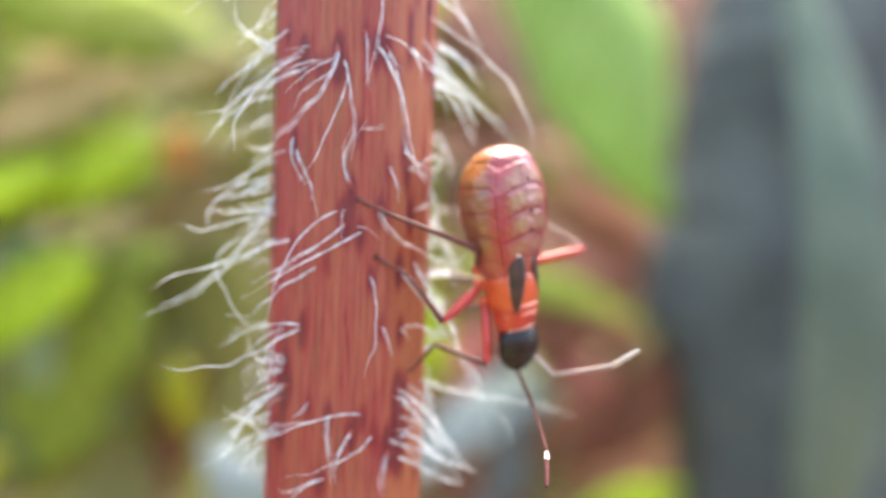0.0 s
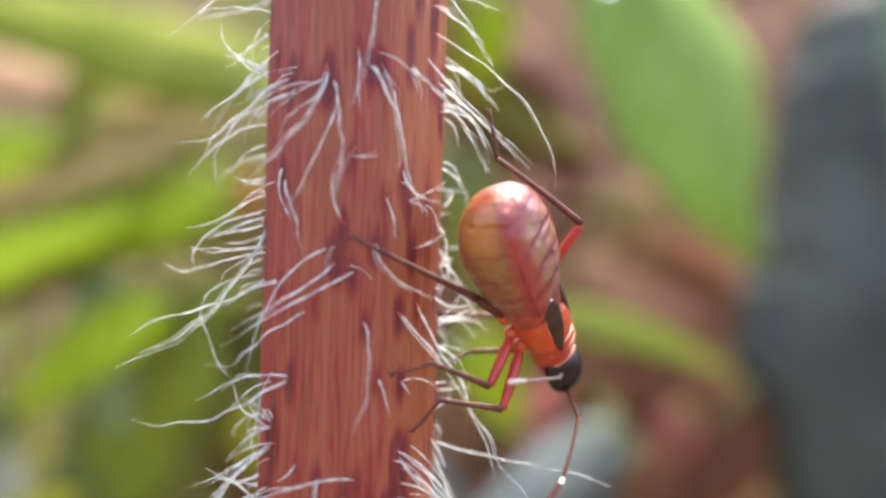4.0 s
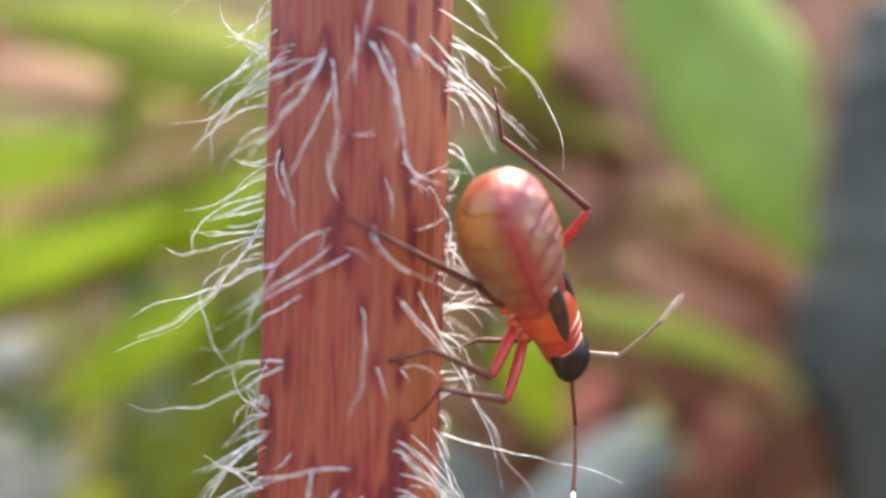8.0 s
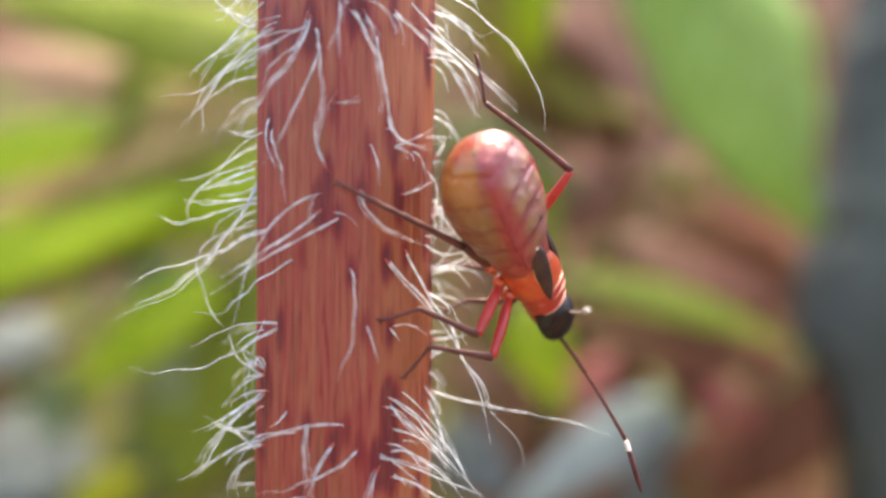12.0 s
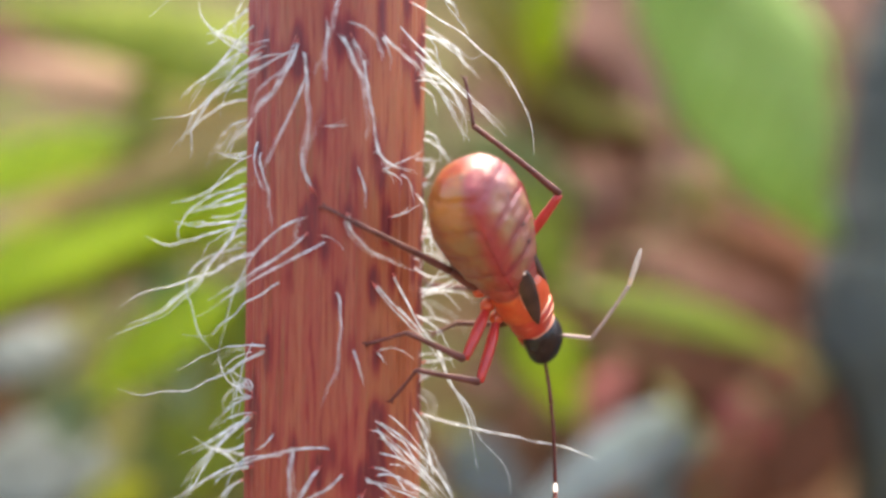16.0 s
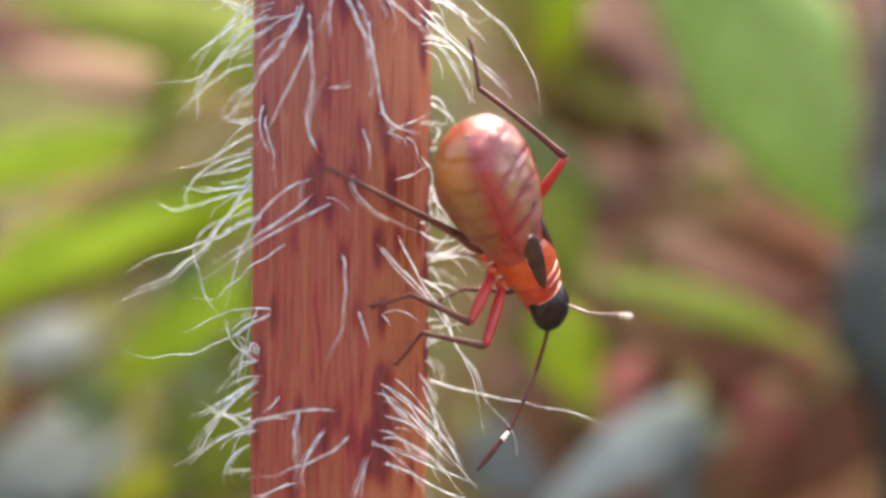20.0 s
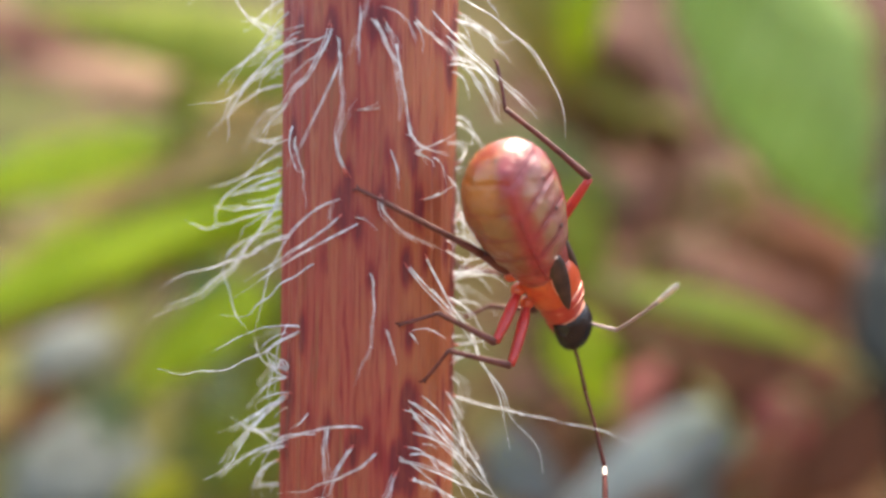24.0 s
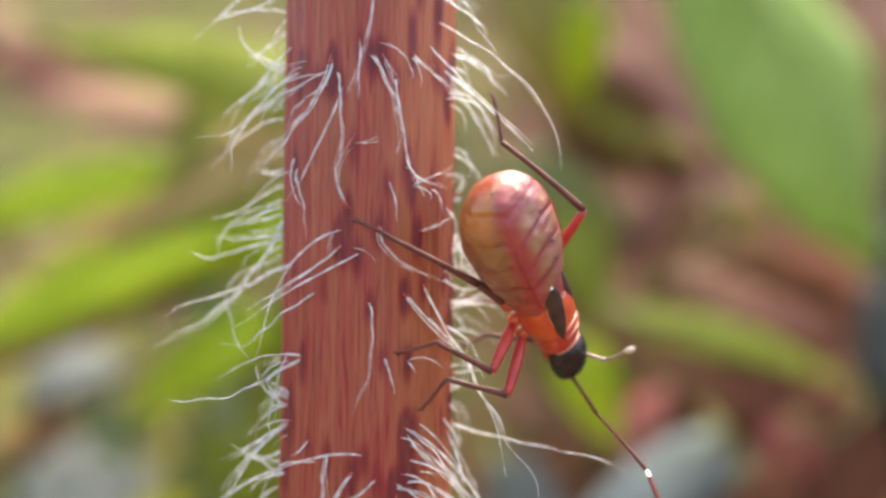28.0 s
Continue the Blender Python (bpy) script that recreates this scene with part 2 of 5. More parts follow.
HAIR = hair_material()
HAIR_FOOT = simple("hair_foot_red", (0.40, 0.055, 0.05), (0.60, 0.17, 0.14), 900, 0.4)
ORANGE = simple("thorax_orange", (0.42, 0.045, 0.016), (0.54, 0.09, 0.022), 900, 0.34, 0.3, 0.25, 0.15)
SHIELD = simple("shield_red_orange", (0.34, 0.022, 0.018), (0.45, 0.045, 0.027), 1300, 0.34, 0.3, 0.25, 0.2)
RED = simple("leg_red", (0.34, 0.014, 0.014), (0.48, 0.032, 0.026), 1100, 0.34, 0.25, 0.2, 0.2)
LEG_DARK = simple("leg_dark", (0.070, 0.021, 0.020), (0.145, 0.047, 0.042), 1500, 0.42, 0.05, 0, 0.3, 0, 0.3)
BLACK = simple("head_black", (0.006, 0.005, 0.006), (0.018, 0.015, 0.018), 1500, 0.20, 0.1, 0, 0.2, 0, 0.3)
WING = simple("wing_pad_dark", (0.018, 0.011, 0.010), (0.055, 0.028, 0.022), 1500, 0.36, 0.12, 0, 0.3, 0, 0.35)
PALE = simple("pale_cuticle", (0.74, 0.62, 0.55), (0.88, 0.80, 0.72), 1500, 0.35, 0.2, 0, 0.1)
CRIMSON = simple("ridge_crimson", (0.20, 0.012, 0.020), (0.30, 0.028, 0.034), 1500, 0.26, 0.4, 0, 0.4)
BAND = simple("band_pink", (0.62, 0.22, 0.15), (0.74, 0.34, 0.24), 1500, 0.35, 0.2, 0, 0.1)
FEELER = simple("feeler_brown", (0.060, 0.013, 0.011), (0.105, 0.030, 0.025), 1500, 0.6, 0, 0, 0.3, 0, 0.2)
# far feeler's skin: brown lightened by a backlight sheen put into the colour
FEELER_SHEEN = simple("feeler_sheen_brown", (0.24, 0.18, 0.17), (0.40, 0.32, 0.30), 1500, 0.38, 0.2, 0, 0.3)
FEELER_TIP = simple("feeler_tip_brown", (0.055, 0.016, 0.016), (0.095, 0.036, 0.034), 1800, 0.75, 0, 0, 0.3, 0, 0.12)
# far feeler's tip, its grey a painted backlight sheen
FEELER_TIP_SHEEN = simple("feeler_tip_sheen", (0.53, 0.51, 0.50), (0.73, 0.71, 0.70), 1800, 0.42, 0.1, 0, 0.3)
STONE = simple("grey_stone", (0.058, 0.074, 0.080), (0.112, 0.140, 0.138), 60, 0.8, 0, 0, 0.6)
PEBBLE = simple("pale_stone", (0.088, 0.112, 0.112), (0.155, 0.188, 0.186), 160, 0.75, 0, 0, 0.5)
SOIL = ground_material()
STALK = simple("leaf_stalk_green", (0.10, 0.13, 0.03), (0.20, 0.22, 0.06), 300, 0.5)
LEAF = {
    "green": leaf_material("leaf_green", (0.25, 0.40, 0.10), (0.35, 0.52, 0.19)),
    "lime": leaf_material("leaf_lime", (0.31, 0.44, 0.024), (0.44, 0.57, 0.04)),
    "dark": leaf_material("leaf_dark_green", (0.13, 0.165, 0.06), (0.21, 0.245, 0.10), 0.4),
    "olive": leaf_material("leaf_olive", (0.20, 0.20, 0.05), (0.30, 0.285, 0.09), 0.45),
    "moss": leaf_material("leaf_moss_green", (0.21, 0.28, 0.035), (0.32, 0.39, 0.07)),
    "tan": leaf_material("leaf_tan_dry", (0.285, 0.212, 0.085), (0.41, 0.315, 0.145), 0.45),
    "yellow": leaf_material("leaf_yellow", (0.35, 0.36, 0.025), (0.52, 0.50, 0.04)),
    "silver": leaf_material("leaf_silver", (0.20, 0.245, 0.245), (0.38, 0.44, 0.425), 0.3),
    "silvergreen": leaf_material("leaf_silver_green", (0.19, 0.275, 0.165), (0.32, 0.42, 0.28), 0.4),
    "peach": leaf_material("leaf_peach_dry", (0.28, 0.170, 0.110), (0.41, 0.270, 0.197), 0.4),
    "orange": leaf_material("petal_orange", (0.62, 0.28, 0.08), (0.80, 0.44, 0.16), 0.4),
    "slategreen": leaf_material("leaf_slate_green", (0.105, 0.155, 0.125), (0.165, 0.225, 0.18), 0.3),
    "slate": leaf_material("leaf_slate_grey", (0.085, 0.105, 0.112), (0.15, 0.178, 0.186), 0.2),
    "rust": leaf_material("leaf_rust_dry", (0.145, 0.060, 0.034), (0.210, 0.088, 0.052), 0.4),
    "red": leaf_material("leaf_red_dry", (0.36, 0.115, 0.10), (0.48, 0.20, 0.175), 0.4),
    "mauve": leaf_material("leaf_mauve_dry", (0.190, 0.086, 0.072), (0.262, 0.128, 0.106), 0.4),
}
LEAF_WORDS = {
    "green": "broad bright green leaf hanging before a brown earth bank",
    "lime": "narrow lime green leaf lit through by the sun",
    "dark": "dark green leaf in shade near the ground",
    "olive": "dull olive green leaf close to the earth bank",
    "moss": "narrow dull moss green leaf before the bank",
    "tan": "withered tan brown leaf lying on the bank",
    "yellow": "small yellow green leaf low on the bank",
    "silver": "pale silvery grey leaf above dark soil",
    "silvergreen": "tall soft grey green leaf blade by a stone",
    "peach": "dry peach coloured dead leaf lying among green ones",
    "orange": "small pale orange fallen petal caught among leaves",
    "slategreen": "tall dull grey green leaf blade before a stone",
    "slate": "dark slate grey leaf low in the shade",
    "rust": "curled rust brown dead leaf on the bank",
    "red": "faded pinkish red dead leaf on the bank",
    "mauve": "large withered mauve brown leaf against the bank",
}


# ---- mesh helpers ----
LONG = 1.060        # stretch of the bug's body along its axis


def part(name, bm, material, parent=None, label="", smooth=True):
    """Links a bmesh, in millimetres, as one mesh object under a thing or a part."""
    data = bpy.data.meshes.new(name)
    bmesh.ops.scale(bm, vec=(MM, MM, MM), verts=bm.verts)
    bm.to_mesh(data)
    bm.free()
    for m in material if isinstance(material, tuple) else (material,):
        data.materials.append(m)
    for f in data.polygons:
        f.use_smooth = smooth
    ob = new(name, data)
    ob.parent = parent
    if label:
        ob["label"] = label
    return ob


def tube(bm, points, radii, sides=8, slot=None, flat=1.0):
    """A tapering tube through points; slot gives a face's material by its place along the tube."""
    pts = [Vector(p) for p in points]
    rings, side = [], None
    for i, p in enumerate(pts):
        way = (pts[min(i + 1, len(pts) - 1)] - pts[max(i - 1, 0)]).normalized()
        if side is None:
            side = way.orthogonal().normalized()
        side = (side - way * side.dot(way)).normalized()
        other = way.cross(side)
        r = float(radii[i] if isinstance(radii, (list, tuple)) else radii)
        rings.append([bm.verts.new(p + r * (math.cos(a) * side + flat * math.sin(a) * other))
                      for a in (2 * math.pi * k / sides for k in range(sides))])
    for i in range(len(rings) - 1):
        for k in range(sides):
            f = bm.faces.new((rings[i][k], rings[i][(k + 1) % sides], rings[i + 1][(k + 1) % sides], rings[i + 1][k]))
            if slot:
                f.material_index = slot(i / (len(rings) - 1))
    bm.faces.new(rings[0][::-1])
    bm.faces.new(rings[-1])
    return bm


def lathe(bm, rows, sides=40, power=2.0):
    """A closed body along y from rows of (y, half width, height above, depth below, lift)."""
    rings = []
    for y, a, up, down, lift in rows:
        y *= LONG
        ring = []
        for k in range(sides):
            t = 2 * math.pi * k / sides
            c, s = math.cos(t), math.sin(t)
            px = math.copysign(abs(c) ** (2 / power), c) * a
            pz = math.copysign(abs(s) ** (2 / power), s) * (up if s > 0 else down)
            ring.append(bm.verts.new((px, y, pz + lift)))
        rings.append(ring)
    for p, q in zip(rings, rings[1:]):
        for k in range(sides):
            bm.faces.new((p[k], p[(k + 1) % sides], q[(k + 1) % sides], q[k]))
    bm.faces.new(rings[0][::-1])
    bm.faces.new(rings[-1])
    bmesh.ops.recalc_face_normals(bm, faces=bm.faces)
    return bm


def smooth_rows(keys, count):
    """Rows drawn smoothly through a few key rows."""
    keys = np.array(keys, float)
    s = np.linspace(0, len(keys) - 1, count)
    rows = []
    for v in s:
        i = min(int(v), len(keys) - 2)
        f = v - i
        p0, p1, p2, p3 = keys[max(i - 1, 0)], keys[i], keys[i + 1], keys[min(i + 2, len(keys) - 1)]
        rows.append(0.5 * (2 * p1 + (p2 - p0) * f + (2 * p0 - 5 * p1 + 4 * p2 - p3) * f * f + (3 * p1 - p0 - 3 * p2 + p3) * f ** 3))
    return [tuple(r) for r in rows]


# ---- the ground: one sheet with an earth bank behind the plant ----
def bank_y(z):
    return 90 + (z + 150) * 0.2 if z < -60 else 108 + (z + 60) * 0.8 if z < 5 else 160 + (z - 5) * 0.58


def build_ground():
    bm = bmesh.new()
    xs = sorted({*range(-160, 161, 8), -500000, -20000, -2000, -500, 500, 2000, 20000, 500000})
    line = [(-500000, -150), (-20000, -150), (-2000, -150), (-400, -150), (-100, -150), (0, -150), (60, -150)]
    line += [(bank_y(z), z) for z in range(-150, 151, 8)] + [(bank_y(158), 158), (400, 175), (2000, 200), (20000, 200), (500000, 200)]
    grid = []
    for y, z in line:
        row = []
        for x in xs:
            p = Vector((x, y, z))
            if abs(x) < 400 and 40 < y < 300:
                k = noise.noise(p * 0.035) * 5 + noise.noise(p * 0.12) * 2
                p += Vector((0, k, 0.4 * k))
            row.append(bm.verts.new(p))
        grid.append(row)
    for a, b in zip(grid, grid[1:]):
        for k in range(len(xs) - 1):
            bm.faces.new((a[k], a[k + 1], b[k + 1], b[k]))
    ob = part("ground", bm, SOIL)
    return tagged(ob, "brown earth with leaf litter rising to a bank", "ground", kind="structure")


build_ground()


# ---- things in the background ----
leaf_random = random.Random(3)


def leaf(base, tip, width, tone, cup, up=0.55, peak=0.66, fold=0.03, point=0.85):
    """A leaf blade with a midrib on a stalk that comes out of the bank."""
    base, tip = Vector(base), Vector(tip)
    along = tip - base
    length = along.length
    f = along.normalized()
    face = Vector((0, -1, up))
    z = (face - f * face.dot(f)).normalized()
    m = Matrix((f.cross(z), f, z)).transposed().to_4x4()
    m.translation = base * MM
    root = tagged(new("leaf"), LEAF_WORDS[tone], "leaf", "background leaves")
    root.matrix_world = m
    bm = bmesh.new()
    n, k = 22, 10
    wave = leaf_random.uniform(0, 6)

    def height(u, v):
        return cup * 0.02 * length * math.sin(math.pi * v) - 0.05 * width * u * u - fold * width * abs(u) + 0.03 * width * math.sin(7 * v + wave) * u

    rows = []
    for i in range(n + 1):
        v = i / n
        w = 0.5 * width * (math.sin(math.pi * v ** peak) ** (0.85 if v ** peak < 0.5 else point) if 0 < v < 1 else 0.02) * (1 + 0.04 * math.sin(31 * v + wave))
        rows.append([bm.verts.new((w * u, v * length, height(u, v))) for u in np.linspace(-1, 1, k + 1)])
    for a, b in zip(rows, rows[1:]):
        for j in range(k):
            bm.faces.new((a[j], a[j + 1], b[j + 1], b[j]))
    blade = part("blade", bm, LEAF[tone], root)
    thick = blade.modifiers.new("thickness", "SOLIDIFY")
    thick.thickness = 0.35 * MM
    bm = bmesh.new()
    rib = [(0, v * length, height(0, v) - 0.3) for v in np.linspace(0, 0.97, 14)]
    tube(bm, rib, [0.55 - 0.035 * i for i in range(14)], 6)
    part("midrib", bm, STALK, root)
    bm = bmesh.new()
    foot = Vector((base.x * 1.02, bank_y(base.z - 12) + 4, base.z - 12))
    inv = m.inverted()
    pts = []
    for s in np.linspace(0, 1, 9):
        p = base.lerp(foot, float(s)) + Vector((0, 0, 5 * math.sin(math.pi * s)))
        pts.append((inv @ (p * MM)) / MM)
    tube(bm, pts, [0.6 + 0.04 * i for i in range(9)], 6)
    part("stalk", bm, STALK, root)
    return root


leaf((20.1, 88.0, 59.6), (56.9, 90.0, 0.1), 28.1, "green", 4, 0.75, peak=1.45, fold=0.10, point=1.0)
leaf((17.8, 76.0, -6.5), (48.2, 78.0, -15.4), 4.9, "moss", 6, 0.4)
leaf((32.0, 79.0, -21.5), (9.9, 81.0, -40.0), 7.4, "silver", 4, 0.5)
leaf((34.5, 83.0, -38.0), (42.9, 85.0, -25.4), 8.5, "rust", 3, 0.5)
leaf((22.3, 96.0, -15.1), (52.8, 98.0, -22.0), 12.9, "rust", 3, 0.5)
leaf((55.6, 93.0, -19.5), (33.9, 95.0, -41.0), 21.9, "rust", 2, 0.7)
leaf((26.3, 95.0, -17.4), (39.0, 97.0, -32.3), 11.1, "rust", 3, 0.5)
leaf((45.5, 90.0, -22.4), (39.3, 92.0, -32.6), 9.1, "red", 3, 0.1)
leaf((-12.3, 93.0, 22.2), (-70.2, 95.0, 34.4), 13.5, "moss", 2, 0.4)
leaf((-40.6, 97.0, 19.9), (-83.2, 99.0, 26.9), 10.8, "peach", 3, 0.9)
leaf((-72.7, 96.0, 34.7), (-91.5, 98.0, 40.1), 7.8, "peach", 3, 0.9)
leaf((-31.6, 95.0, 20.9), (-53.7, 97.0, 9.8), 10.2, "tan", 3, 0.8)
leaf((-47.4, 96.0, 23.8), (-32.4, 98.0, 0.2), 10.4, "moss", 3, 0.8)
leaf((-46.2, 92.0, 14.1), (-88.0, 94.0, 4.0), 13.7, "lime", 2, 0.8)
leaf((-33.5, 88.0, 6.3), (-86.8, 90.0, -16.8), 16.1, "lime", 2, 1)
leaf((-36.8, 103.0, 12.2), (-100.3, 105.0, -24.0), 32.7, "tan", 3, 1.0)
leaf((-28.4, 90.0, 13.9), (-62.0, 92.0, -1.0), 6.5, "tan", 3, 0.9)
leaf((-50.9, 85.0, -6.6), (-62.3, 87.0, -13.6), 5.5, "peach", 3, 0.8)
leaf((-29.5, 86.0, -7.0), (-51.5, 88.0, -24.0), 13.0, "lime", 3, 0.9)
leaf((-88.0, 107.0, -33.8), (-74.7, 109.0, -29.8), 7.5, "tan", 3, 1.3)
leaf((-64.0, 108.0, -25.4), (-61.7, 110.0, -37.5), 8.5, "silvergreen", 3, 1.0)
leaf((-26.9, 99.0, -16.5), (-53.2, 101.0, -46.7), 25.4, "dark", 3, 0.9)
leaf((11.7, 95.0, 10.0), (18.8, 97.0, -11.8), 8.9, "moss", 5, 0.7)
leaf((12.0, 74.0, -9.9), (18.3, 76.0, -23.1), 8.5, "lime", 3, 0.8)
leaf((18.0, 84.0, -26.0), (26.4, 86.0, -16.1), 7.4, "red", 3, 1.4)
leaf((1.9, 96.0, 15.0), (23.2, 98.0, 4.6), 10.4, "dark", 5, 0.2)
leaf((6.6, 97.0, 48.3), (14.8, 99.0, 18.9), 16.4, "olive", 5, 0.9)
leaf((-52.0, 88.0, -41.8), (-40.4, 90.0, -35.6), 7.3, "yellow", 5)
leaf((-22.5, 95.0, 15.4), (-47.9, 97.0, 8.0), 7.7, "moss", 6, 0.9)
leaf((-14.6, 94.0, 24.5), (-47.5, 96.0, 23.7), 11.0, "moss", 6, 0.3)
leaf((-17.4, 94.0, 9.6), (-23.6, 96.0, 4.5), 6.8, "orange", 2)
leaf((-21.7, 91.0, 9.4), (-45.1, 93.0, -5.4), 10.8, "lime", 6, 0.7)
leaf((-25.8, 93.0, -4.2), (-32.3, 95.0, -17.4), 7.6, "tan", 6, 0.6)
leaf((-41.1, 92.0, -3.3), (-36.0, 94.0, -31.1), 10.0, "silvergreen", 6, 0.4)
leaf((-12.7, 99.0, -5.1), (-26.6, 101.0, -39.1), 21.0, "olive", 2, 1.1)
leaf((-26.3, 97.0, -15.6), (-41.6, 99.0, -46.9), 19.9, "olive", 2, 1.1)
leaf((-15.0, 106.0, 10.8), (-24.4, 108.0, -30.3), 13.9, "tan", 6, 0.9)
leaf((-19.2, 91.0, -22.2), (-16.4, 93.0, -35.2), 5.0, "yellow", 4)
leaf((-4.7, 84.0, -44.9), (-14.1, 86.0, -32.0), 8.6, "silver", 4)
leaf((77.4, 78.0, -51.6), (65.7, 80.0, 44.5), 17.0, "slategreen", 6)
leaf((41.1, 84.0, -46.1), (58.9, 86.0, -41.0), 7.1, "lime", 5)
leaf((18.8, 108.0, 27.4), (35.4, 110.0, 16.7), 11.3, "olive", 3, 1.0)
leaf((17.2, 110.0, 26.0), (27.5, 112.0, 22.6), 7.6, "olive", 3, 0.8)
leaf((25.5, 110.0, 15.8), (38.5, 112.0, 19.7), 8.6, "rust", 3, 0.8)
leaf((27.3, 108.0, -4.5), (38.3, 110.0, 0.2), 6.6, "mauve", 3, 0.6)
leaf((38.2, 110.0, 9.4), (48.6, 112.0, 4.0), 6.7, "olive", 3, 0.5)
leaf((19.0, 109.0, 19.8), (23.9, 111.0, 12.2), 5.7, "rust", 3, 0.9)
leaf((37.2, 105.0, 1.9), (58.3, 107.0, -4.9), 11.1, "rust", 3, 0.6)
leaf((11.6, 97.0, -11.2), (26.9, 99.0, -14.5), 5.2, "rust", 3, 0.7)
leaf((-68.6, 90.0, -0.3), (-81.0, 92.0, 3.1), 5.8, "tan", 3, 0.9)
leaf((14.5, 106.0, 2.6), (32.4, 108.0, 9.2), 13.9, "mauve", 3, 0.8)
leaf((13.9, 104.0, 36.5), (27.5, 106.0, 25.2), 13.7, "mauve", 6, 1.0)
leaf((-8.8, 92.0, 21.9), (-48.1, 94.0, 8.3), 6.2, "tan", 3, 0.9)
leaf((-20.4, 93.0, 4.7), (-50.5, 95.0, -5.3), 8.8, "moss", 3, 0.9)
leaf((-19.0, 90.0, -6.5), (-33.1, 92.0, -11.9), 5.7, "moss", 3, 0.8)
leaf((-16.5, 95.0, -22.0), (-21.2, 97.0, -46.7), 7.2, "rust", 3, 0.9)
leaf((-7.3, 104.0, 10.2), (-19.4, 106.0, -5.7), 13.6, "olive", 3, 0.9)
leaf((-7.7, 103.0, 24.3), (-22.3, 105.0, 13.9), 11.7, "olive", 3, 0.9)
leaf((-59.5, 101.0, 28.8), (-89.9, 103.0, 33.6), 10.7, "mauve", 3, 0.9)
leaf((2.1, 84.0, -28.0), (13.9, 86.0, -37.9), 9.3, "slate", 3, 0.6)
leaf((37.1, 86.0, -26.9), (26.6, 88.0, -47.3), 9.5, "slate", 3, 0.6)
leaf((30.1, 107.0, -5.3), (57.0, 109.0, -0.4), 9.3, "mauve", 3, 0.8)
leaf((26.5, 106.0, -12.1), (56.1, 108.0, -14.3), 7.4, "rust", 3, 0.8)
leaf((20.7, 108.0, 33.1), (32.2, 110.0, 8.6), 11.2, "mauve", 3, 0.8)
leaf((9.9, 90.0, -22.7), (3.4, 92.0, -19.1), 5.7, "mauve", 3, 0.8)
leaf((-69.4, 106.0, -27.8), (-86.8, 108.0, -37.5), 8.3, "rust", 3, 0.9)
leaf((-44.0, 101.0, -25.3), (-34.5, 103.0, -13.4), 10.7, "dark", 3, 0.9)
leaf((50.6, 112.0, 48.9), (74.3, 114.0, 53.3), 14.4, "mauve", 3, 0.9)
leaf((-26.6, 90.0, -9.7), (-34.3, 92.0, -34.3), 13.9, "moss", 3, 0.7)
leaf((15.6, 92.0, 38.3), (14.1, 94.0, 23.7), 7.1, "lime", 3, 0.6)
leaf((-30.7, 92.0, -23.2), (-38.6, 94.0, -41.0), 12.4, "moss", 3, 0.7)
leaf((-29.5, 93.0, -19.3), (-44.2, 95.0, -33.8), 12.5, "moss", 3, 0.7)
leaf((13.6, 101.0, 31.6), (24.7, 103.0, 14.9), 10.2, "olive", 3, 0.9)
leaf((28.6, 101.0, -1.8), (59.7, 103.0, -13.2), 11.1, "mauve", 3, 0.9)
leaf((62.7, 106.0, 61.1), (106.8, 108.0, 50.7), 17.5, "rust", 3, 0.7)

# a deeper layer of larger leaves before the bank
leaf((13.1, 119.5, 34.9), (24.4, 121.5, 14.2), 16.2, "mauve", 3, 0.9)
leaf((19.4, 121.0, 12.2), (33.8, 123.0, -0.7), 15.3, "mauve", 3, 0.9)
leaf((25.9, 122.5, -8.9), (55.2, 124.5, -19.7), 12.4, "rust", 3, 0.9)
leaf((44.3, 118.0, 5.3), (70.7, 120.0, -12.9), 21.1, "rust", 3, 0.9)
leaf((32.5, 119.5, -20.5), (55.4, 121.5, -29.2), 13.2, "mauve", 3, 0.9)
leaf((42.0, 121.0, 12.3), (62.2, 123.0, -2.4), 17.4, "mauve", 3, 0.9)
leaf((12.9, 122.5, -14.3), (27.5, 124.5, -28.5), 12.4, "moss", 3, 0.9)


def stone(name, centre, size, material, label, seed, square=0.6, tilt=0.0):
    bm = bmesh.new()
    bmesh.ops.create_icosphere(bm, subdivisions=5, radius=1)
    for v in bm.verts:
        p = v.co.normalized()
        q = Vector([math.copysign(abs(c) ** square, c) for c in p])
        k = 1 + (0.26 if tilt else 0.14) * noise.noise(p * 1.7 + Vector((seed, 0, 0))) + 0.06 * noise.noise(p * 5 + Vector((seed, 3, 0))) + 0.02 * noise.noise(p * 16)
        v.co = Vector((q.x * size[0], q.y * size[1], q.z * size[2])) * k
    ob = part(name, bm, material)
    ob.matrix_world = pose(*[c * MM for c in centre], tilt)
    return tagged(ob, label, "stone")


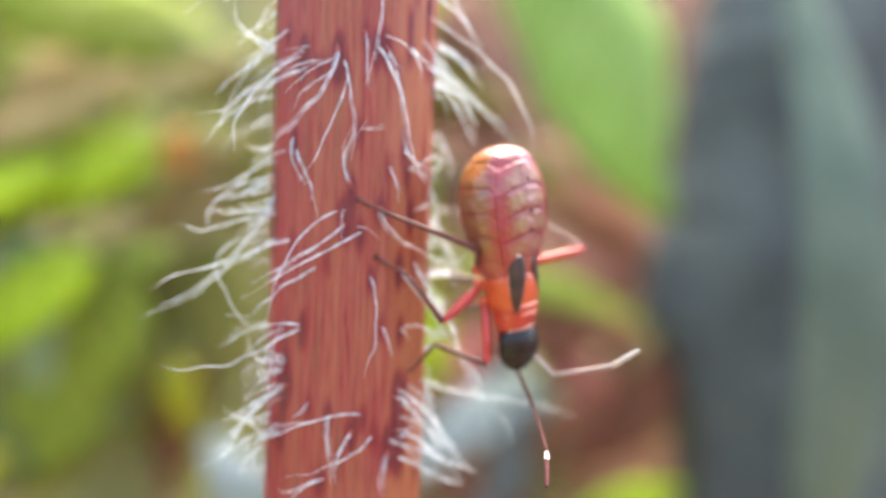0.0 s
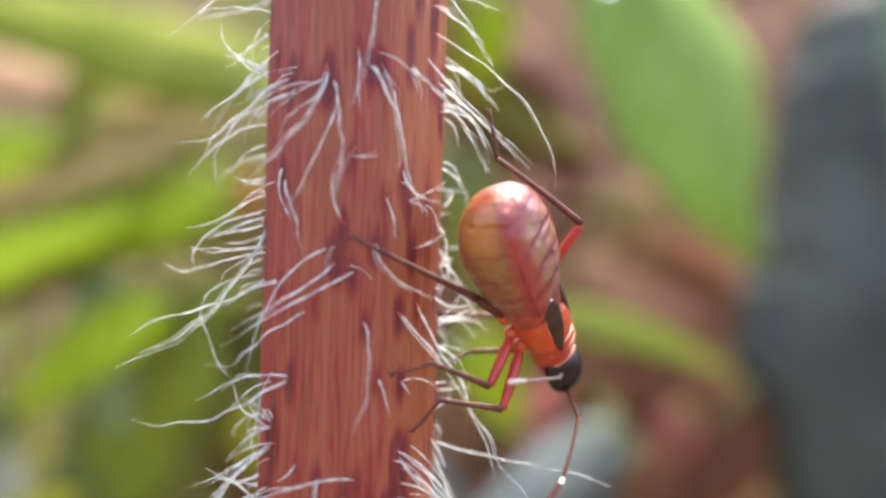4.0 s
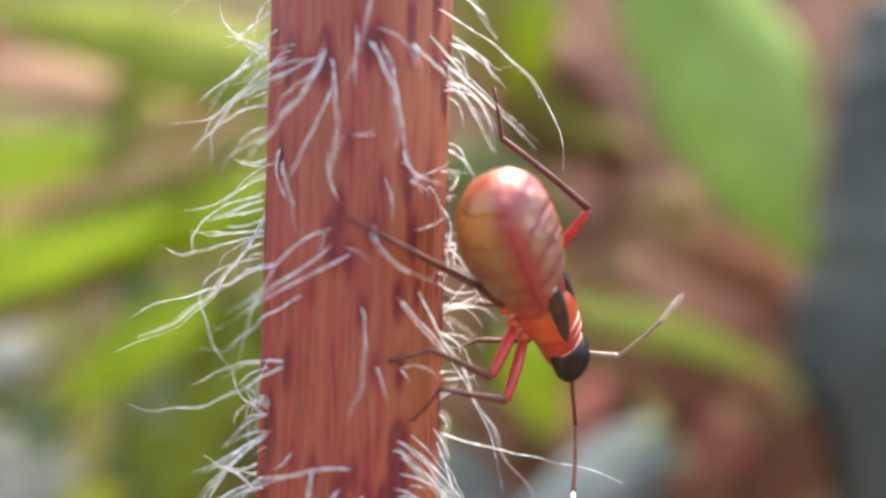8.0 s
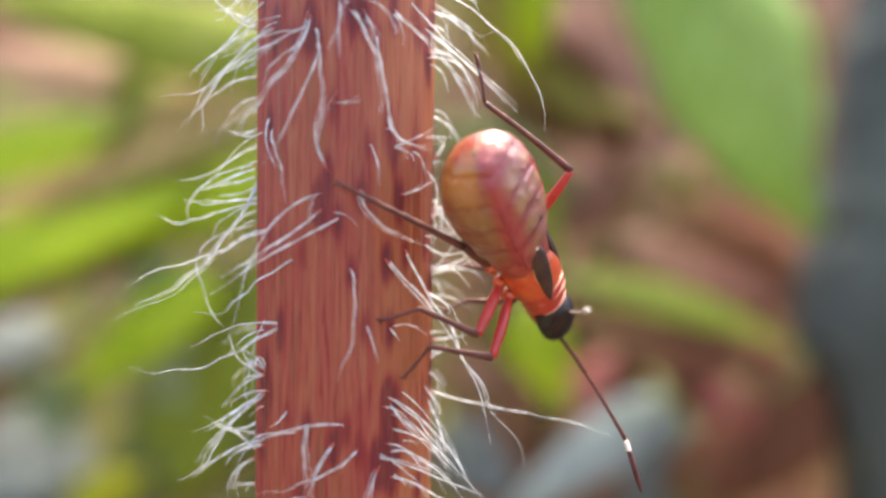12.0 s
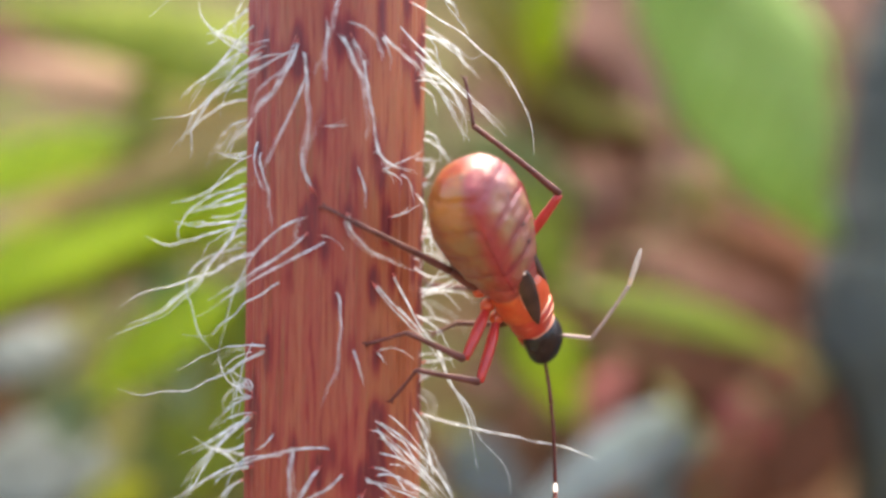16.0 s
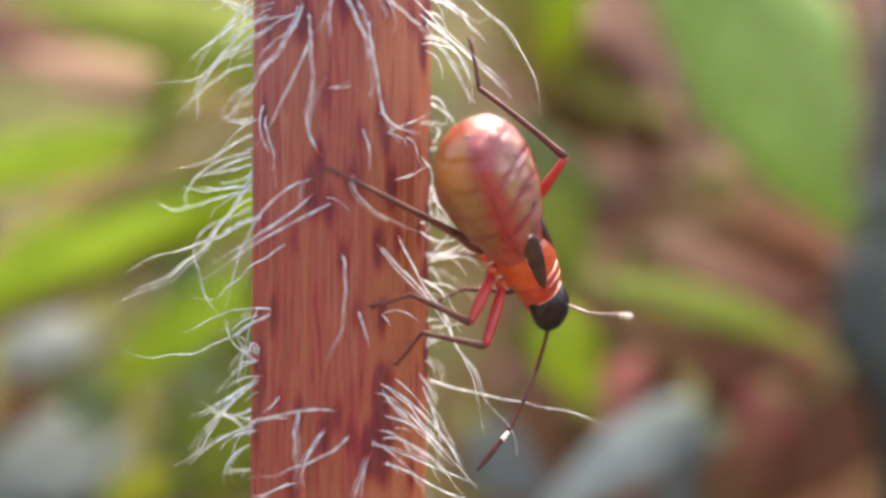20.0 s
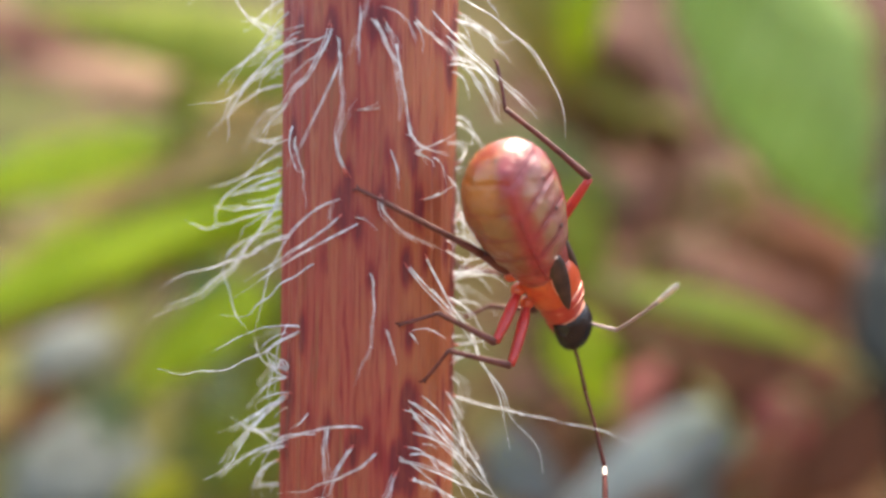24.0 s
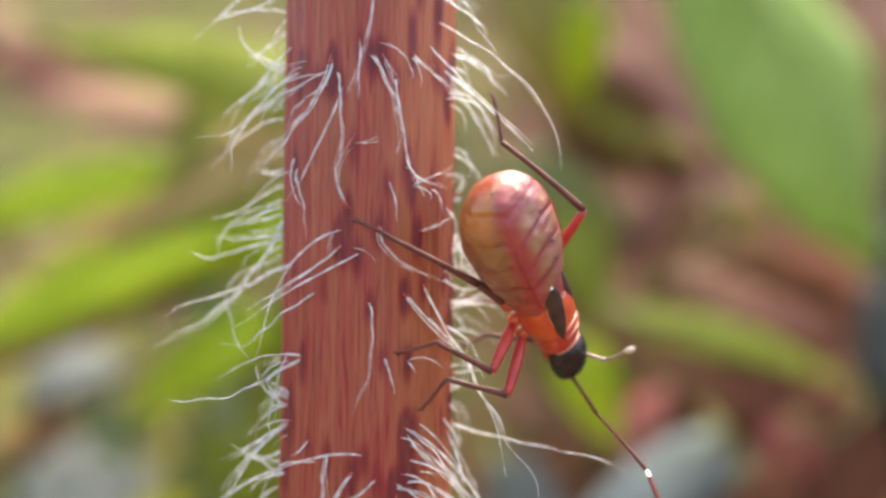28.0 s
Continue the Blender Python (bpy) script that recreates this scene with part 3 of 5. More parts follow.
def standing_stone():
    """A tall upright stone with a ragged edge and a rounded top: (height, edge) from the foot up."""
    edge = [(-150, 66), (-40, 65.5), (-26, 62), (-21, 60), (-17, 57.4), (-6, 57.9), (2.4, 60.6), (20, 63.4), (30, 65), (41, 67), (43.5, 70)]
    top, far = edge[-1][0], 165
    bm, rings, sides = bmesh.new(), [], 56
    for z in [*np.linspace(-150, top - 6, 90), *(top - 6 + 6 * math.sin(a) for a in np.linspace(0.1, 1.5, 10))]:
        left = np.interp(z, [e[0] for e in edge], [e[1] for e in edge])
        left += 1.3 * noise.noise(Vector((0, 4, z * 0.16))) + 0.7 * noise.noise(Vector((0, 9, z * 0.5)))
        cap = math.sqrt(max(0.02, 1 - (max(0.0, z - top + 6) / 6) ** 2))
        cx, hx, hy = (left + far) / 2, (far - left) / 2 - 2.5 * (1 - cap), 14 * (0.3 + 0.7 * cap)
        ring = []
        for k in range(sides):
            a = 2 * math.pi * k / sides
            c, q = math.cos(a), math.sin(a)
            p = Vector((cx + hx * math.copysign(abs(c) ** 0.35, c), 101 + hy * math.copysign(abs(q) ** 0.7, q), z))
            p.y += 1.6 * noise.noise(p * 0.08) + 0.7 * noise.noise(p * 0.3)
            ring.append(bm.verts.new(p))
        rings.append(ring)
    for p, q in zip(rings, rings[1:]):
        for k in range(sides):
            bm.faces.new((p[k], p[(k + 1) % sides], q[(k + 1) % sides], q[k]))
    bm.faces.new(rings[0][::-1])
    bm.faces.new(rings[-1])
    bmesh.ops.recalc_face_normals(bm, faces=bm.faces)
    return tagged(part("standing_stone", bm, STONE), "tall weathered blue grey stone standing in the soil", "stone")


# the tall grey stone, standing on the ground, and two pale stones in the bank
standing_stone()
stone("pale_stone", (-83, 131, -24), (9, 8, 3.5), PEBBLE, "small pale grey stone half sunk in the bank", 9.0, 0.85, 42)
stone("pale_stone", (-71.5, 115, -42.8), (12, 10, 4.5), PEBBLE, "rounded pale grey stone half sunk in the bank", 2.0, 0.85, 42)


# ---- the hairy stem ----
RADIUS = 3.25
plant = tagged(new("plant_stem"), "thick reddish brown ribbed stem covered in long white hairs", "plant stem")


def build_stem():
    bm = bmesh.new()
    sides = 144
    ribs = [(random.randint(5, 46), random.uniform(0, 6.3), random.uniform(0.008, 0.024)) for _ in range(11)]
    heights = [-152, -120, -90, -60, -40, -26] + list(np.linspace(-18, 24, 190)) + [36, 60, 90, 112, 118, 120]
    rings = []
    for h in heights:
        taper = 1.0 if h < 100 else max(0.05, math.sqrt(max(0.0, 1 - ((h - 100) / 20) ** 2)))
        taper *= 1 + (0.002 * -h if h < -26 else 0)
        ring = []
        for k in range(sides):
            a = 2 * math.pi * k / sides
            r = RADIUS + sum(d * math.sin(c * a + p + 0.02 * h) for c, p, d in ribs)
            r += 0.03 * noise.noise(Vector((3 * math.cos(a), 3 * math.sin(a), h * 0.12)))
            ring.append(bm.verts.new((r * taper * math.sin(a), -r * taper * math.cos(a), h)))
        rings.append(ring)
    for p, q in zip(rings, rings[1:]):
        for k in range(sides):
            bm.faces.new((p[k], p[(k + 1) % sides], q[(k + 1) % sides], q[k]))
    bm.faces.new(rings[0][::-1])
    bm.faces.new(rings[-1])
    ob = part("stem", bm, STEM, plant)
    # red stains in the skin round the foot of each hair
    co = np.array([v.co for v in ob.data.vertices]) / MM
    turn = np.arctan2(co[:, 0], -co[:, 1])
    stain = np.zeros(len(co))
    for a, h, w in ROOTS:
        d = (turn - a + math.pi) % (2 * math.pi) - math.pi
        stain += w * np.exp(-(d * RADIUS / 0.21) ** 2 - ((co[:, 2] - h + 0.15) / 0.75) ** 2)
    ob.data.attributes.new("stain", "FLOAT", "POINT").data.foreach_set("value", np.minimum(stain, 1.0))
    return ob


ROOTS = []
random.seed(11)


def hair(angle, height, reach, sag, weight=1.0, hook=None):
    """A hair rooted at that angle (0: front, 90: right) and height; reach, sag and the hook of the tip run outward, sideways and up."""
    a = radians(angle)
    out, side, up = Vector((math.sin(a), -math.cos(a), 0)), Vector((math.cos(a), math.sin(a), 0)), Vector((0, 0, 1))
    turn = lambda v: out * v[0] + side * v[1] + up * v[2]
    ROOTS.append(((a + math.pi) % (2 * math.pi) - math.pi, height, 0.7 * weight))
    base, r, s = out * (RADIUS - 0.06) + up * height, turn(reach), turn(sag)
    length = r.length
    count = max(12, min(34, int(length * 7)))
    ph = random.uniform(0, 6.3)
    wob = Vector((random.uniform(-1, 1), random.uniform(-1, 1), random.uniform(-1, 1))) * 0.032 * length
    kink = Vector((random.uniform(-1, 1), random.uniform(-1, 1), random.uniform(-1, 1))) * 0.11 * length
    bend_at = random.uniform(0.45, 0.85)
    curl_way = Vector((random.uniform(-1, 1), random.uniform(-1, 1), random.uniform(-0.6, 1))).normalized()
    curl = curl_way * random.uniform(0.03, 0.12) * min(length, 2.5)
    if hook:
        curl, kink, wob = turn(hook), kink * 0.2, wob * 1.5
    bm = bmesh.new()
    strands = 5 if weight >= 1.5 else 3 if weight >= 0.9 else 2
    for k in range(strands):
        split = Vector((random.uniform(-1, 1), random.uniform(-1, 1), random.uniform(-1, 1))) * {2: 0.045, 3: 0.06, 5: 0.10}[strands]
        shorter = 1.0 if k == 0 else random.uniform(0.72, 0.98)
        pts, radii = [], []
        for i in range(count + 1):
            t = i / count * shorter
            p = base + r * t + s * (4 * t * (1 - t))
            p += wob * t * (math.sin(2.2 * math.pi * t + ph) + 0.45 * math.sin(7.3 * math.pi * t + 2 * ph))
            p += kink * (max(0.0, t - bend_at) - 0.5 * max(0.0, t - 0.5 - 0.5 * bend_at))
            p += curl * max(0.0, (t - 0.72) / 0.28) ** 2
            p += split * (math.sin(2.5 * t + ph + 2 * k) + 1.6 * t * t)
            pts.append(p)
            radii.append(0.044 * min(weight, 1.15) ** 0.8 * {2: 0.74, 3: 0.56, 5: 0.46}[strands] * (1 - 0.72 * (i / count) ** 1.2) * min(1.0, 0.55 + 3 * t * length) * (1 + 0.16 * math.sin(23 * t + ph)))
        tube(bm, pts, radii, 5, lambda t: 1 if t * length < (0.2 if weight > 1.45 else 0.07) else 0, 0.7)
    part("hair", bm, (HAIR, HAIR_FOOT), plant)


hair(-77, 7.12, (1.58, -0.26, 0.89), (-0.12, -0.02, -0.20), 1.3)
hair(-77, 7.12, (1.68, -0.29, 0.33), (0.13, -0.08, 0.24), 1.0)
hair(-57, 7.71, (2.14, -1.21, -2.98), (-0.28, 0.03, 0.56), 1.2)
hair(-41, 6.72, (2.65, -2.82, -3.14), (-1.17, -0.70, 0.54), 1.3, (0.16, -0.18, 0.70))
hair(-41, 6.72, (1.26, -1.59, -1.17), (-0.55, -0.75, 0.20), 1.0)
hair(-42, 6.67, (1.70, -1.63, -4.23), (0.28, -0.58, 0.61), 1.0)
hair(-29, 6.30, (1.08, -2.20, -1.41), (-0.29, -0.19, 0.24), 1.0)
hair(-77, 5.22, (2.75, -0.37, -2.08), (0.08, -0.07, 0.54), 1.1)
hair(-77, 5.68, (0.66, -0.15, -0.25), (0.03, -0.05, 0.07), 0.9)
hair(-15, 7.04, (0.24, -3.41, -4.15), (0.61, 0.83, -0.40), 1.7)
hair(-77, 3.09, (1.15, -0.22, 0.19), (-0.03, -0.04, -0.12), 0.9)
hair(-77, 2.63, (2.45, -0.36, -1.55), (-0.28, 0.01, 0.39), 1.0, (0.24, -0.06, 0.37))
hair(-77, 2.05, (2.59, -0.32, -2.31), (0.81, -0.24, 0.30), 1.1)
hair(-77, 1.60, (2.15, -0.35, -0.67), (-0.14, -0.02, 0.06), 1.2)
hair(-71, 1.62, (4.99, -1.11, -4.86), (-0.64, 0.13, -0.68), 1.7, (0.15, -0.05, -0.31))
hair(-70, 0.79, (2.63, -0.79, -0.28), (-0.01, -0.08, -0.04), 1.0)
hair(-70, 0.63, (3.30, -0.96, -1.21), (0.14, -0.13, 0.13), 1.1, (0.29, -0.11, 0.71))
hair(-69, -0.34, (4.28, -1.27, -1.99), (-0.65, 0.15, 0.16), 1.4, (0.15, -0.06, -0.17))
hair(-47, -0.39, (1.61, -1.58, -0.96), (-0.06, -0.17, 0.13), 1.2)
hair(-10, 0.83, (0.76, -2.84, -4.42), (0.13, -0.19, 0.85), 1.2)
hair(-7, 0.35, (0.42, -3.61, -2.59), (0.22, 0.37, 0.13), 1.5)
hair(4, 0.07, (-0.22, -4.57, -2.54), (0.47, 0.44, 0.21), 1.4)
hair(-19, -1.09, (1.18, -3.36, -2.50), (-0.30, -0.02, 0.05), 1.1, (0.10, -0.28, 0.38))
hair(-77, -0.19, (1.13, 1.96, -3.75), (1.67, -1.34, 0.67), 0.7)
hair(-35, -3.66, (1.78, -2.62, -0.83), (-0.16, -0.11, 0.31), 1.2)
hair(-36, -3.76, (3.10, -3.92, -2.20), (-0.34, 0.13, -0.03), 1.4, (0.04, -0.05, 0.53))
hair(-51, -5.54, (0.66, -0.69, 0.87), (-0.06, -0.01, 0.20), 1.6)
hair(-51, -6.04, (2.01, -1.57, -1.74), (-0.28, 0.04, 0.12), 1.5)
hair(-51, -6.08, (2.07, -1.52, -2.89), (0.02, -0.21, 0.24), 1.5)
hair(-53, -6.26, (2.40, -1.57, -3.82), (-0.05, -0.14, 0.47), 1.1, (0.19, -0.15, 0.70))
hair(-77, -8.60, (1.80, -0.29, 1.05), (-0.02, -0.05, 0.20), 1.2)
hair(-29, -6.60, (0.37, -0.51, -0.58), (0.04, 0.07, -0.04), 1.1)
hair(9, -7.04, (-0.69, -5.17, -1.54), (0.70, 0.67, 0.70), 1.4)
hair(-77, -8.85, (1.23, -0.16, -1.62), (0.16, -0.09, 0.32), 1.9)
hair(-77, -9.82, (0.97, -0.20, -0.01), (0.08, -0.07, -0.06), 1.0)
hair(17, -7.83, (-0.36, -3.41, -1.30), (0.49, 0.18, -0.25), 1.2)
hair(-15, -6.98, (0.85, 0.41, -2.32), (0.03, -0.07, 0.32), 1.6)
hair(1, -7.62, (0.74, -0.83, -1.99), (0.04, -0.00, 0.24), 2.2)
hair(-13, 6.55, (1.18, 0.56, -3.95), (-0.00, 0.21, 0.60), 1.3)
hair(-8, 5.98, (1.16, -1.49, -4.18), (0.10, 0.23, 0.19), 1.0)
hair(-3, 1.65, (0.85, 0.34, 2.18), (0.01, -0.51, 0.14), 1.9)
hair(0, 3.96, (0.30, 1.04, 0.04), (0.06, 0.04, -0.05), 1.2)
hair(3, 7.58, (0.77, 0.04, -2.33), (0.02, 0.04, -0.06), 1.2)
hair(10, 7.03, (1.06, 1.23, -3.71), (0.05, -0.02, 0.80), 1.7)
hair(18, 7.06, (0.51, 0.39, -1.31), (0.03, 0.04, 0.04), 1.5)
hair(26, 6.34, (1.19, 0.26, -3.84), (0.02, -0.11, 0.29), 1.2)
hair(21, 2.74, (0.59, 0.25, -1.52), (0.02, 0.11, 0.11), 1.2)
hair(17, 1.04, (0.36, 2.31, -2.00), (0.34, -0.82, 0.04), 1.6)
hair(11, -1.70, (1.22, -0.43, -3.66), (0.02, 0.33, 0.69), 1.4)
hair(20, -3.48, (0.54, 0.34, -1.29), (0.03, -0.01, 0.10), 1.1)
hair(36, -3.71, (0.33, 0.26, -0.47), (0.03, -0.02, 0.01), 1.0)
hair(42, 0.85, (0.22, 1.53, 0.59), (0.12, -0.07, -0.04), 2.2)
hair(35, 3.70, (0.43, 1.60, -1.29), (0.18, -0.58, -0.25), 0.9)
hair(38, 2.50, (0.05, 2.11, 0.89), (0.27, -0.36, -0.09), 0.9)
hair(38, 2.50, (0.34, 0.74, -0.39), (0.03, 0.16, 0.06), 0.8)
hair(56, 2.92, (1.03, 0.80, -0.08), (-0.39, 0.64, 0.17), 0.9)
hair(91, 4.15, (0.75, -0.21, -1.14), (0.15, -0.02, 0.39), 1.0)
hair(70, 6.10, (2.00, 0.53, -2.39), (0.16, 0.14, 0.75), 2.0)
hair(83, 7.76, (1.94, 0.03, -1.79), (0.18, 0.05, 0.26), 1.2)
hair(47, -0.98, (4.02, 3.07, -6.86), (-0.41, -0.15, -0.20), 1.2, (-0.50, -0.47, -0.70))
hair(33, -1.26, (-0.15, 2.97, -2.40), (0.41, -0.24, -0.18), 1.7)
hair(91, -6.35, (6.40, -0.75, -0.98), (-0.12, -0.00, -0.22), 0.7, (0.53, -0.01, -0.50))
hair(68, -5.91, (0.74, 0.29, -1.23), (-0.14, 0.53, -0.11), 1.1)
hair(35, -6.06, (1.66, 2.34, -2.90), (-0.31, -0.21, 0.46), 1.4)
hair(37, -6.37, (-0.11, 2.81, -2.52), (0.50, -0.75, 0.28), 1.2)
hair(37, -6.17, (0.18, 2.33, -2.17), (0.15, 0.11, 0.19), 1.3)
hair(26, -8.16, (1.59, 3.35, -1.36), (-0.50, -0.10, 0.14), 1.8)
hair(37, -8.94, (0.29, 1.75, -1.34), (0.07, 0.17, 0.25), 1.3)
hair(91, -1.97, (1.65, -0.25, 0.52), (-0.12, -0.01, -0.03), 1.4)
hair(91, 0.37, (1.54, -0.30, -1.68), (-0.30, -0.00, 0.63), 1.2)
hair(91, 0.27, (0.07, -0.18, -1.27), (0.18, -0.57, 0.10), 1.3)
hair(91, -4.47, (1.36, -0.20, 0.25), (0.15, -0.02, -0.02), 1.5)
hair(87, -5.21, (0.53, -0.08, 0.72), (-0.04, -0.12, -0.06), 2.2)
hair(-48, 3.63, (0.49, 1.40, -2.16), (0.13, -0.34, 0.04), 1.2)
hair(-46, 3.13, (0.48, 1.80, -2.71), (0.15, -0.17, 0.49), 1.1)
hair(-12, 12.17, (1.09, -4.36, -4.14), (0.15, 0.88, -0.35), 1.6)
hair(-52, 12.27, (3.81, -2.72, -2.27), (-0.28, 0.03, -0.15), 1.5)
hair(-73, 11.14, (3.54, -0.75, -2.94), (-0.47, 0.07, 0.61), 1.7)
hair(-69, 9.16, (2.93, -0.94, -0.41), (-0.19, -0.02, 0.39), 1.4)
hair(-69, 10.22, (1.98, -0.71, -0.36), (0.20, -0.17, 0.28), 1.1)
hair(-74, 11.70, (2.09, -0.39, -2.01), (-0.03, -0.05, 0.71), 1.2)
hair(-75, 11.81, (1.80, -0.40, 0.07), (0.31, -0.15, -0.22), 1.4)
hair(2, 10.98, (0.50, -1.40, -1.88), (0.12, 0.26, 0.01), 1.4)
hair(9, 10.40, (1.47, -0.34, -5.23), (0.01, 0.28, 0.75), 1.4)
hair(19, 12.22, (0.82, -0.51, -2.89), (0.03, 0.01, 0.07), 1.3)
hair(33, 10.90, (0.49, -0.94, -1.88), (0.06, 0.02, -0.02), 1.0)
hair(24, 11.96, (1.47, 3.25, -2.81), (-0.18, -0.63, -0.10), 1.8)
hair(83, 11.81, (6.84, 0.33, -1.49), (-0.61, -0.04, -0.33), 1.2, (-0.01, -0.00, 0.27))
hair(83, 13.39, (3.81, 0.16, -1.77), (-0.50, -0.04, -0.20), 1.3)
hair(59, 8.62, (4.70, 2.40, -4.72), (-0.12, 0.08, 0.62), 1.2, (-0.56, -0.34, -0.63))
hair(37, 8.32, (2.53, 3.15, -3.85), (-0.87, 0.16, 0.19), 1.3, (0.24, 0.33, -0.62))
hair(83, 7.74, (1.68, 0.05, -1.31), (0.36, 0.07, 0.20), 1.1)
hair(44, 9.75, (1.83, 1.90, -2.21), (-0.58, 0.32, 1.13), 1.3)
hair(62, 9.64, (1.84, 0.88, -2.09), (0.15, 0.20, 0.14), 1.1)
hair(-88, -8.79, (-3.75, 0.49, 0.96), (0.88, 2.80, 0.98), 1.3)
hair(62, -9.45, (2.03, 1.02, -0.95), (-0.14, 0.05, -0.14), 1.4)
hair(-20, -9.51, (0.21, -1.73, -0.77), (0.15, 0.12, -0.04), 1.2)
hair(30, -8.51, (0.63, -0.83, -1.67), (0.03, -0.12, 0.01), 1.8)
hair(41, -7.89, (1.72, 1.94, -2.15), (-0.71, 0.72, 0.02), 1.1)
hair(67, -7.14, (1.97, 0.66, -2.60), (0.06, 0.13, 0.08), 0.9)
hair(37, -7.26, (-0.25, 2.92, -2.32), (0.25, 0.15, 0.37), 1.0)
hair(77, -6.42, (0.72, 0.25, -2.11), (0.17, -0.03, -0.19), 0.8)
hair(-52, -3.44, (0.96, 0.75, -2.97), (0.04, -0.61, -0.10), 0.7)
hair(-71, -5.19, (0.40, 1.05, -1.03), (0.28, -0.76, 0.08), 0.7)
hair(-60, -7.96, (2.32, -1.21, -1.65), (-0.12, -0.07, 0.38), 1.0)
hair(-68, -7.86, (0.96, -0.41, -0.02), (0.18, -0.16, 0.08), 0.9)
hair(-77, 7.62, (1.26, -0.18, -1.57), (0.23, -0.11, -0.04), 0.9)
hair(-77, 4.53, (1.35, -0.23, -0.95), (0.07, -0.07, 0.16), 0.8)
hair(-77, 1.22, (1.54, -0.28, -0.43), (-0.04, -0.04, -0.10), 0.9)
hair(67, 1.87, (0.58, -0.27, -1.47), (-0.04, 0.84, 0.16), 1.1)
hair(70, -0.78, (1.52, 0.50, -0.19), (-0.04, 0.07, -0.31), 1.0)
hair(78, -2.66, (0.90, 0.14, -0.82), (0.22, 0.10, -0.00), 0.8)
hair(36, -1.36, (2.51, 2.95, -5.76), (-1.11, 1.11, -0.01), 0.8, (-0.17, -0.23, -0.59))
hair(-51, -5.34, (0.65, -0.70, 0.63), (0.05, -0.23, -0.06), 1.2)
hair(-50, -5.47, (0.67, 0.18, -0.66), (0.03, -0.11, 0.90), 0.8)
hair(-77, 3.40, (1.05, -0.20, -0.08), (0.02, -0.05, -0.19), 1.0)
hair(-71, 1.87, (2.06, -0.57, -0.99), (0.08, -0.10, 0.07), 1.1)
hair(-77, 0.76, (2.71, -0.45, -0.20), (-0.22, -0.00, 0.03), 0.8)
hair(91, 2.29, (0.22, -1.24, 0.82), (0.27, 0.52, 0.07), 1.5)
hair(91, 1.97, (0.55, -0.14, 0.16), (-0.04, -0.01, 0.23), 1.4)
hair(91, -0.05, (0.49, -0.17, 0.07), (0.07, -0.01, 0.50), 1.6)
hair(91, 0.44, (0.40, -0.15, -0.55), (0.26, -0.02, 0.28), 1.4)
hair(91, -2.03, (0.70, -0.15, 0.40), (-0.07, -0.01, 0.02), 1.6)
hair(91, -1.82, (1.85, -0.27, 0.73), (-0.12, -0.01, -0.18), 1.1)
hair(91, -5.28, (0.37, -0.13, 0.45), (-0.03, -0.42, 0.23), 1.7)
hair(91, -0.58, (1.65, -0.28, -1.04), (-0.24, -0.01, 0.63), 1.0)
hair(38, 7.21, (0.07, 2.44, -1.44), (0.36, -0.53, -0.02), 1.0)
hair(55, 6.99, (2.90, 1.79, -2.98), (-0.95, 0.30, 0.86), 1.1, (0.17, 0.12, -0.29))
hair(75, 6.84, (1.45, 0.25, -1.86), (-0.11, 0.03, -0.09), 0.8)
hair(91, 8.21, (1.76, -0.30, -1.41), (0.46, -0.02, -0.26), 0.7, (0.42, -0.01, 0.32))
hair(91, 6.84, (0.72, -0.17, -0.77), (0.14, -0.02, 0.26), 0.9)
hair(76, 6.02, (1.86, 0.28, -2.17), (-0.12, 0.03, 0.67), 1.3)
hair(62, 6.67, (0.77, 0.50, -0.58), (-0.28, 0.80, 0.29), 1.0)
hair(43, -5.92, (0.49, 2.16, -3.07), (0.13, 0.05, 0.45), 0.9)
hair(51, -6.97, (2.09, 1.59, -2.75), (-0.59, 0.22, 0.26), 1.0)
hair(92, -7.00, (1.52, -0.36, -2.47), (-0.10, -0.01, 0.21), 0.7)
hair(37, -8.05, (0.01, 2.47, -1.81), (0.30, -0.25, 0.63), 1.0)
hair(-51, -8.05, (1.05, -0.98, -0.85), (0.17, -0.33, 0.16), 0.9)
hair(-69, -7.34, (1.74, -0.62, -0.16), (-0.20, -0.01, -0.25), 1.0)
hair(-51, -6.14, (1.71, -1.40, -1.34), (-0.30, 0.05, 0.13), 0.9)
hair(-55, -7.69, (0.91, -0.62, -2.25), (0.08, -0.22, 0.47), 0.9)
hair(-72, 6.86, (1.85, -0.08, 1.48), (0.29, -0.09, -0.16), 1.3)
hair(-80, 8.68, (1.69, 0.10, -1.37), (-0.02, 0.00, -0.08), 1.1)
hair(-52, -5.57, (0.97, 0.00, 1.18), (0.10, -0.08, -0.25), 1.3)
hair(-74, -5.43, (1.01, 0.12, 1.19), (0.19, -0.06, -0.27), 0.8)
hair(85, 0.10, (0.31, 0.33, -0.89), (0.25, 0.02, 0.52), 1.3)
hair(84, -2.06, (1.47, 0.47, 0.69), (-0.02, -0.00, 0.04), 1.2)
hair(83, -1.85, (1.15, 0.54, 1.24), (-0.08, -0.01, -0.20), 0.9)
hair(88, -5.23, (0.83, 0.33, 0.54), (0.00, 0.00, 0.06), 1.5)
hair(86, -4.19, (1.04, 0.37, -0.14), (-0.15, -0.01, 0.10), 1.0)
hair(-73, 5.91, (2.81, -0.32, -2.70), (0.02, -0.01, 0.48), 0.9)
hair(-73, 7.18, (2.56, -0.24, -2.18), (0.16, -0.05, 0.00), 1.0)

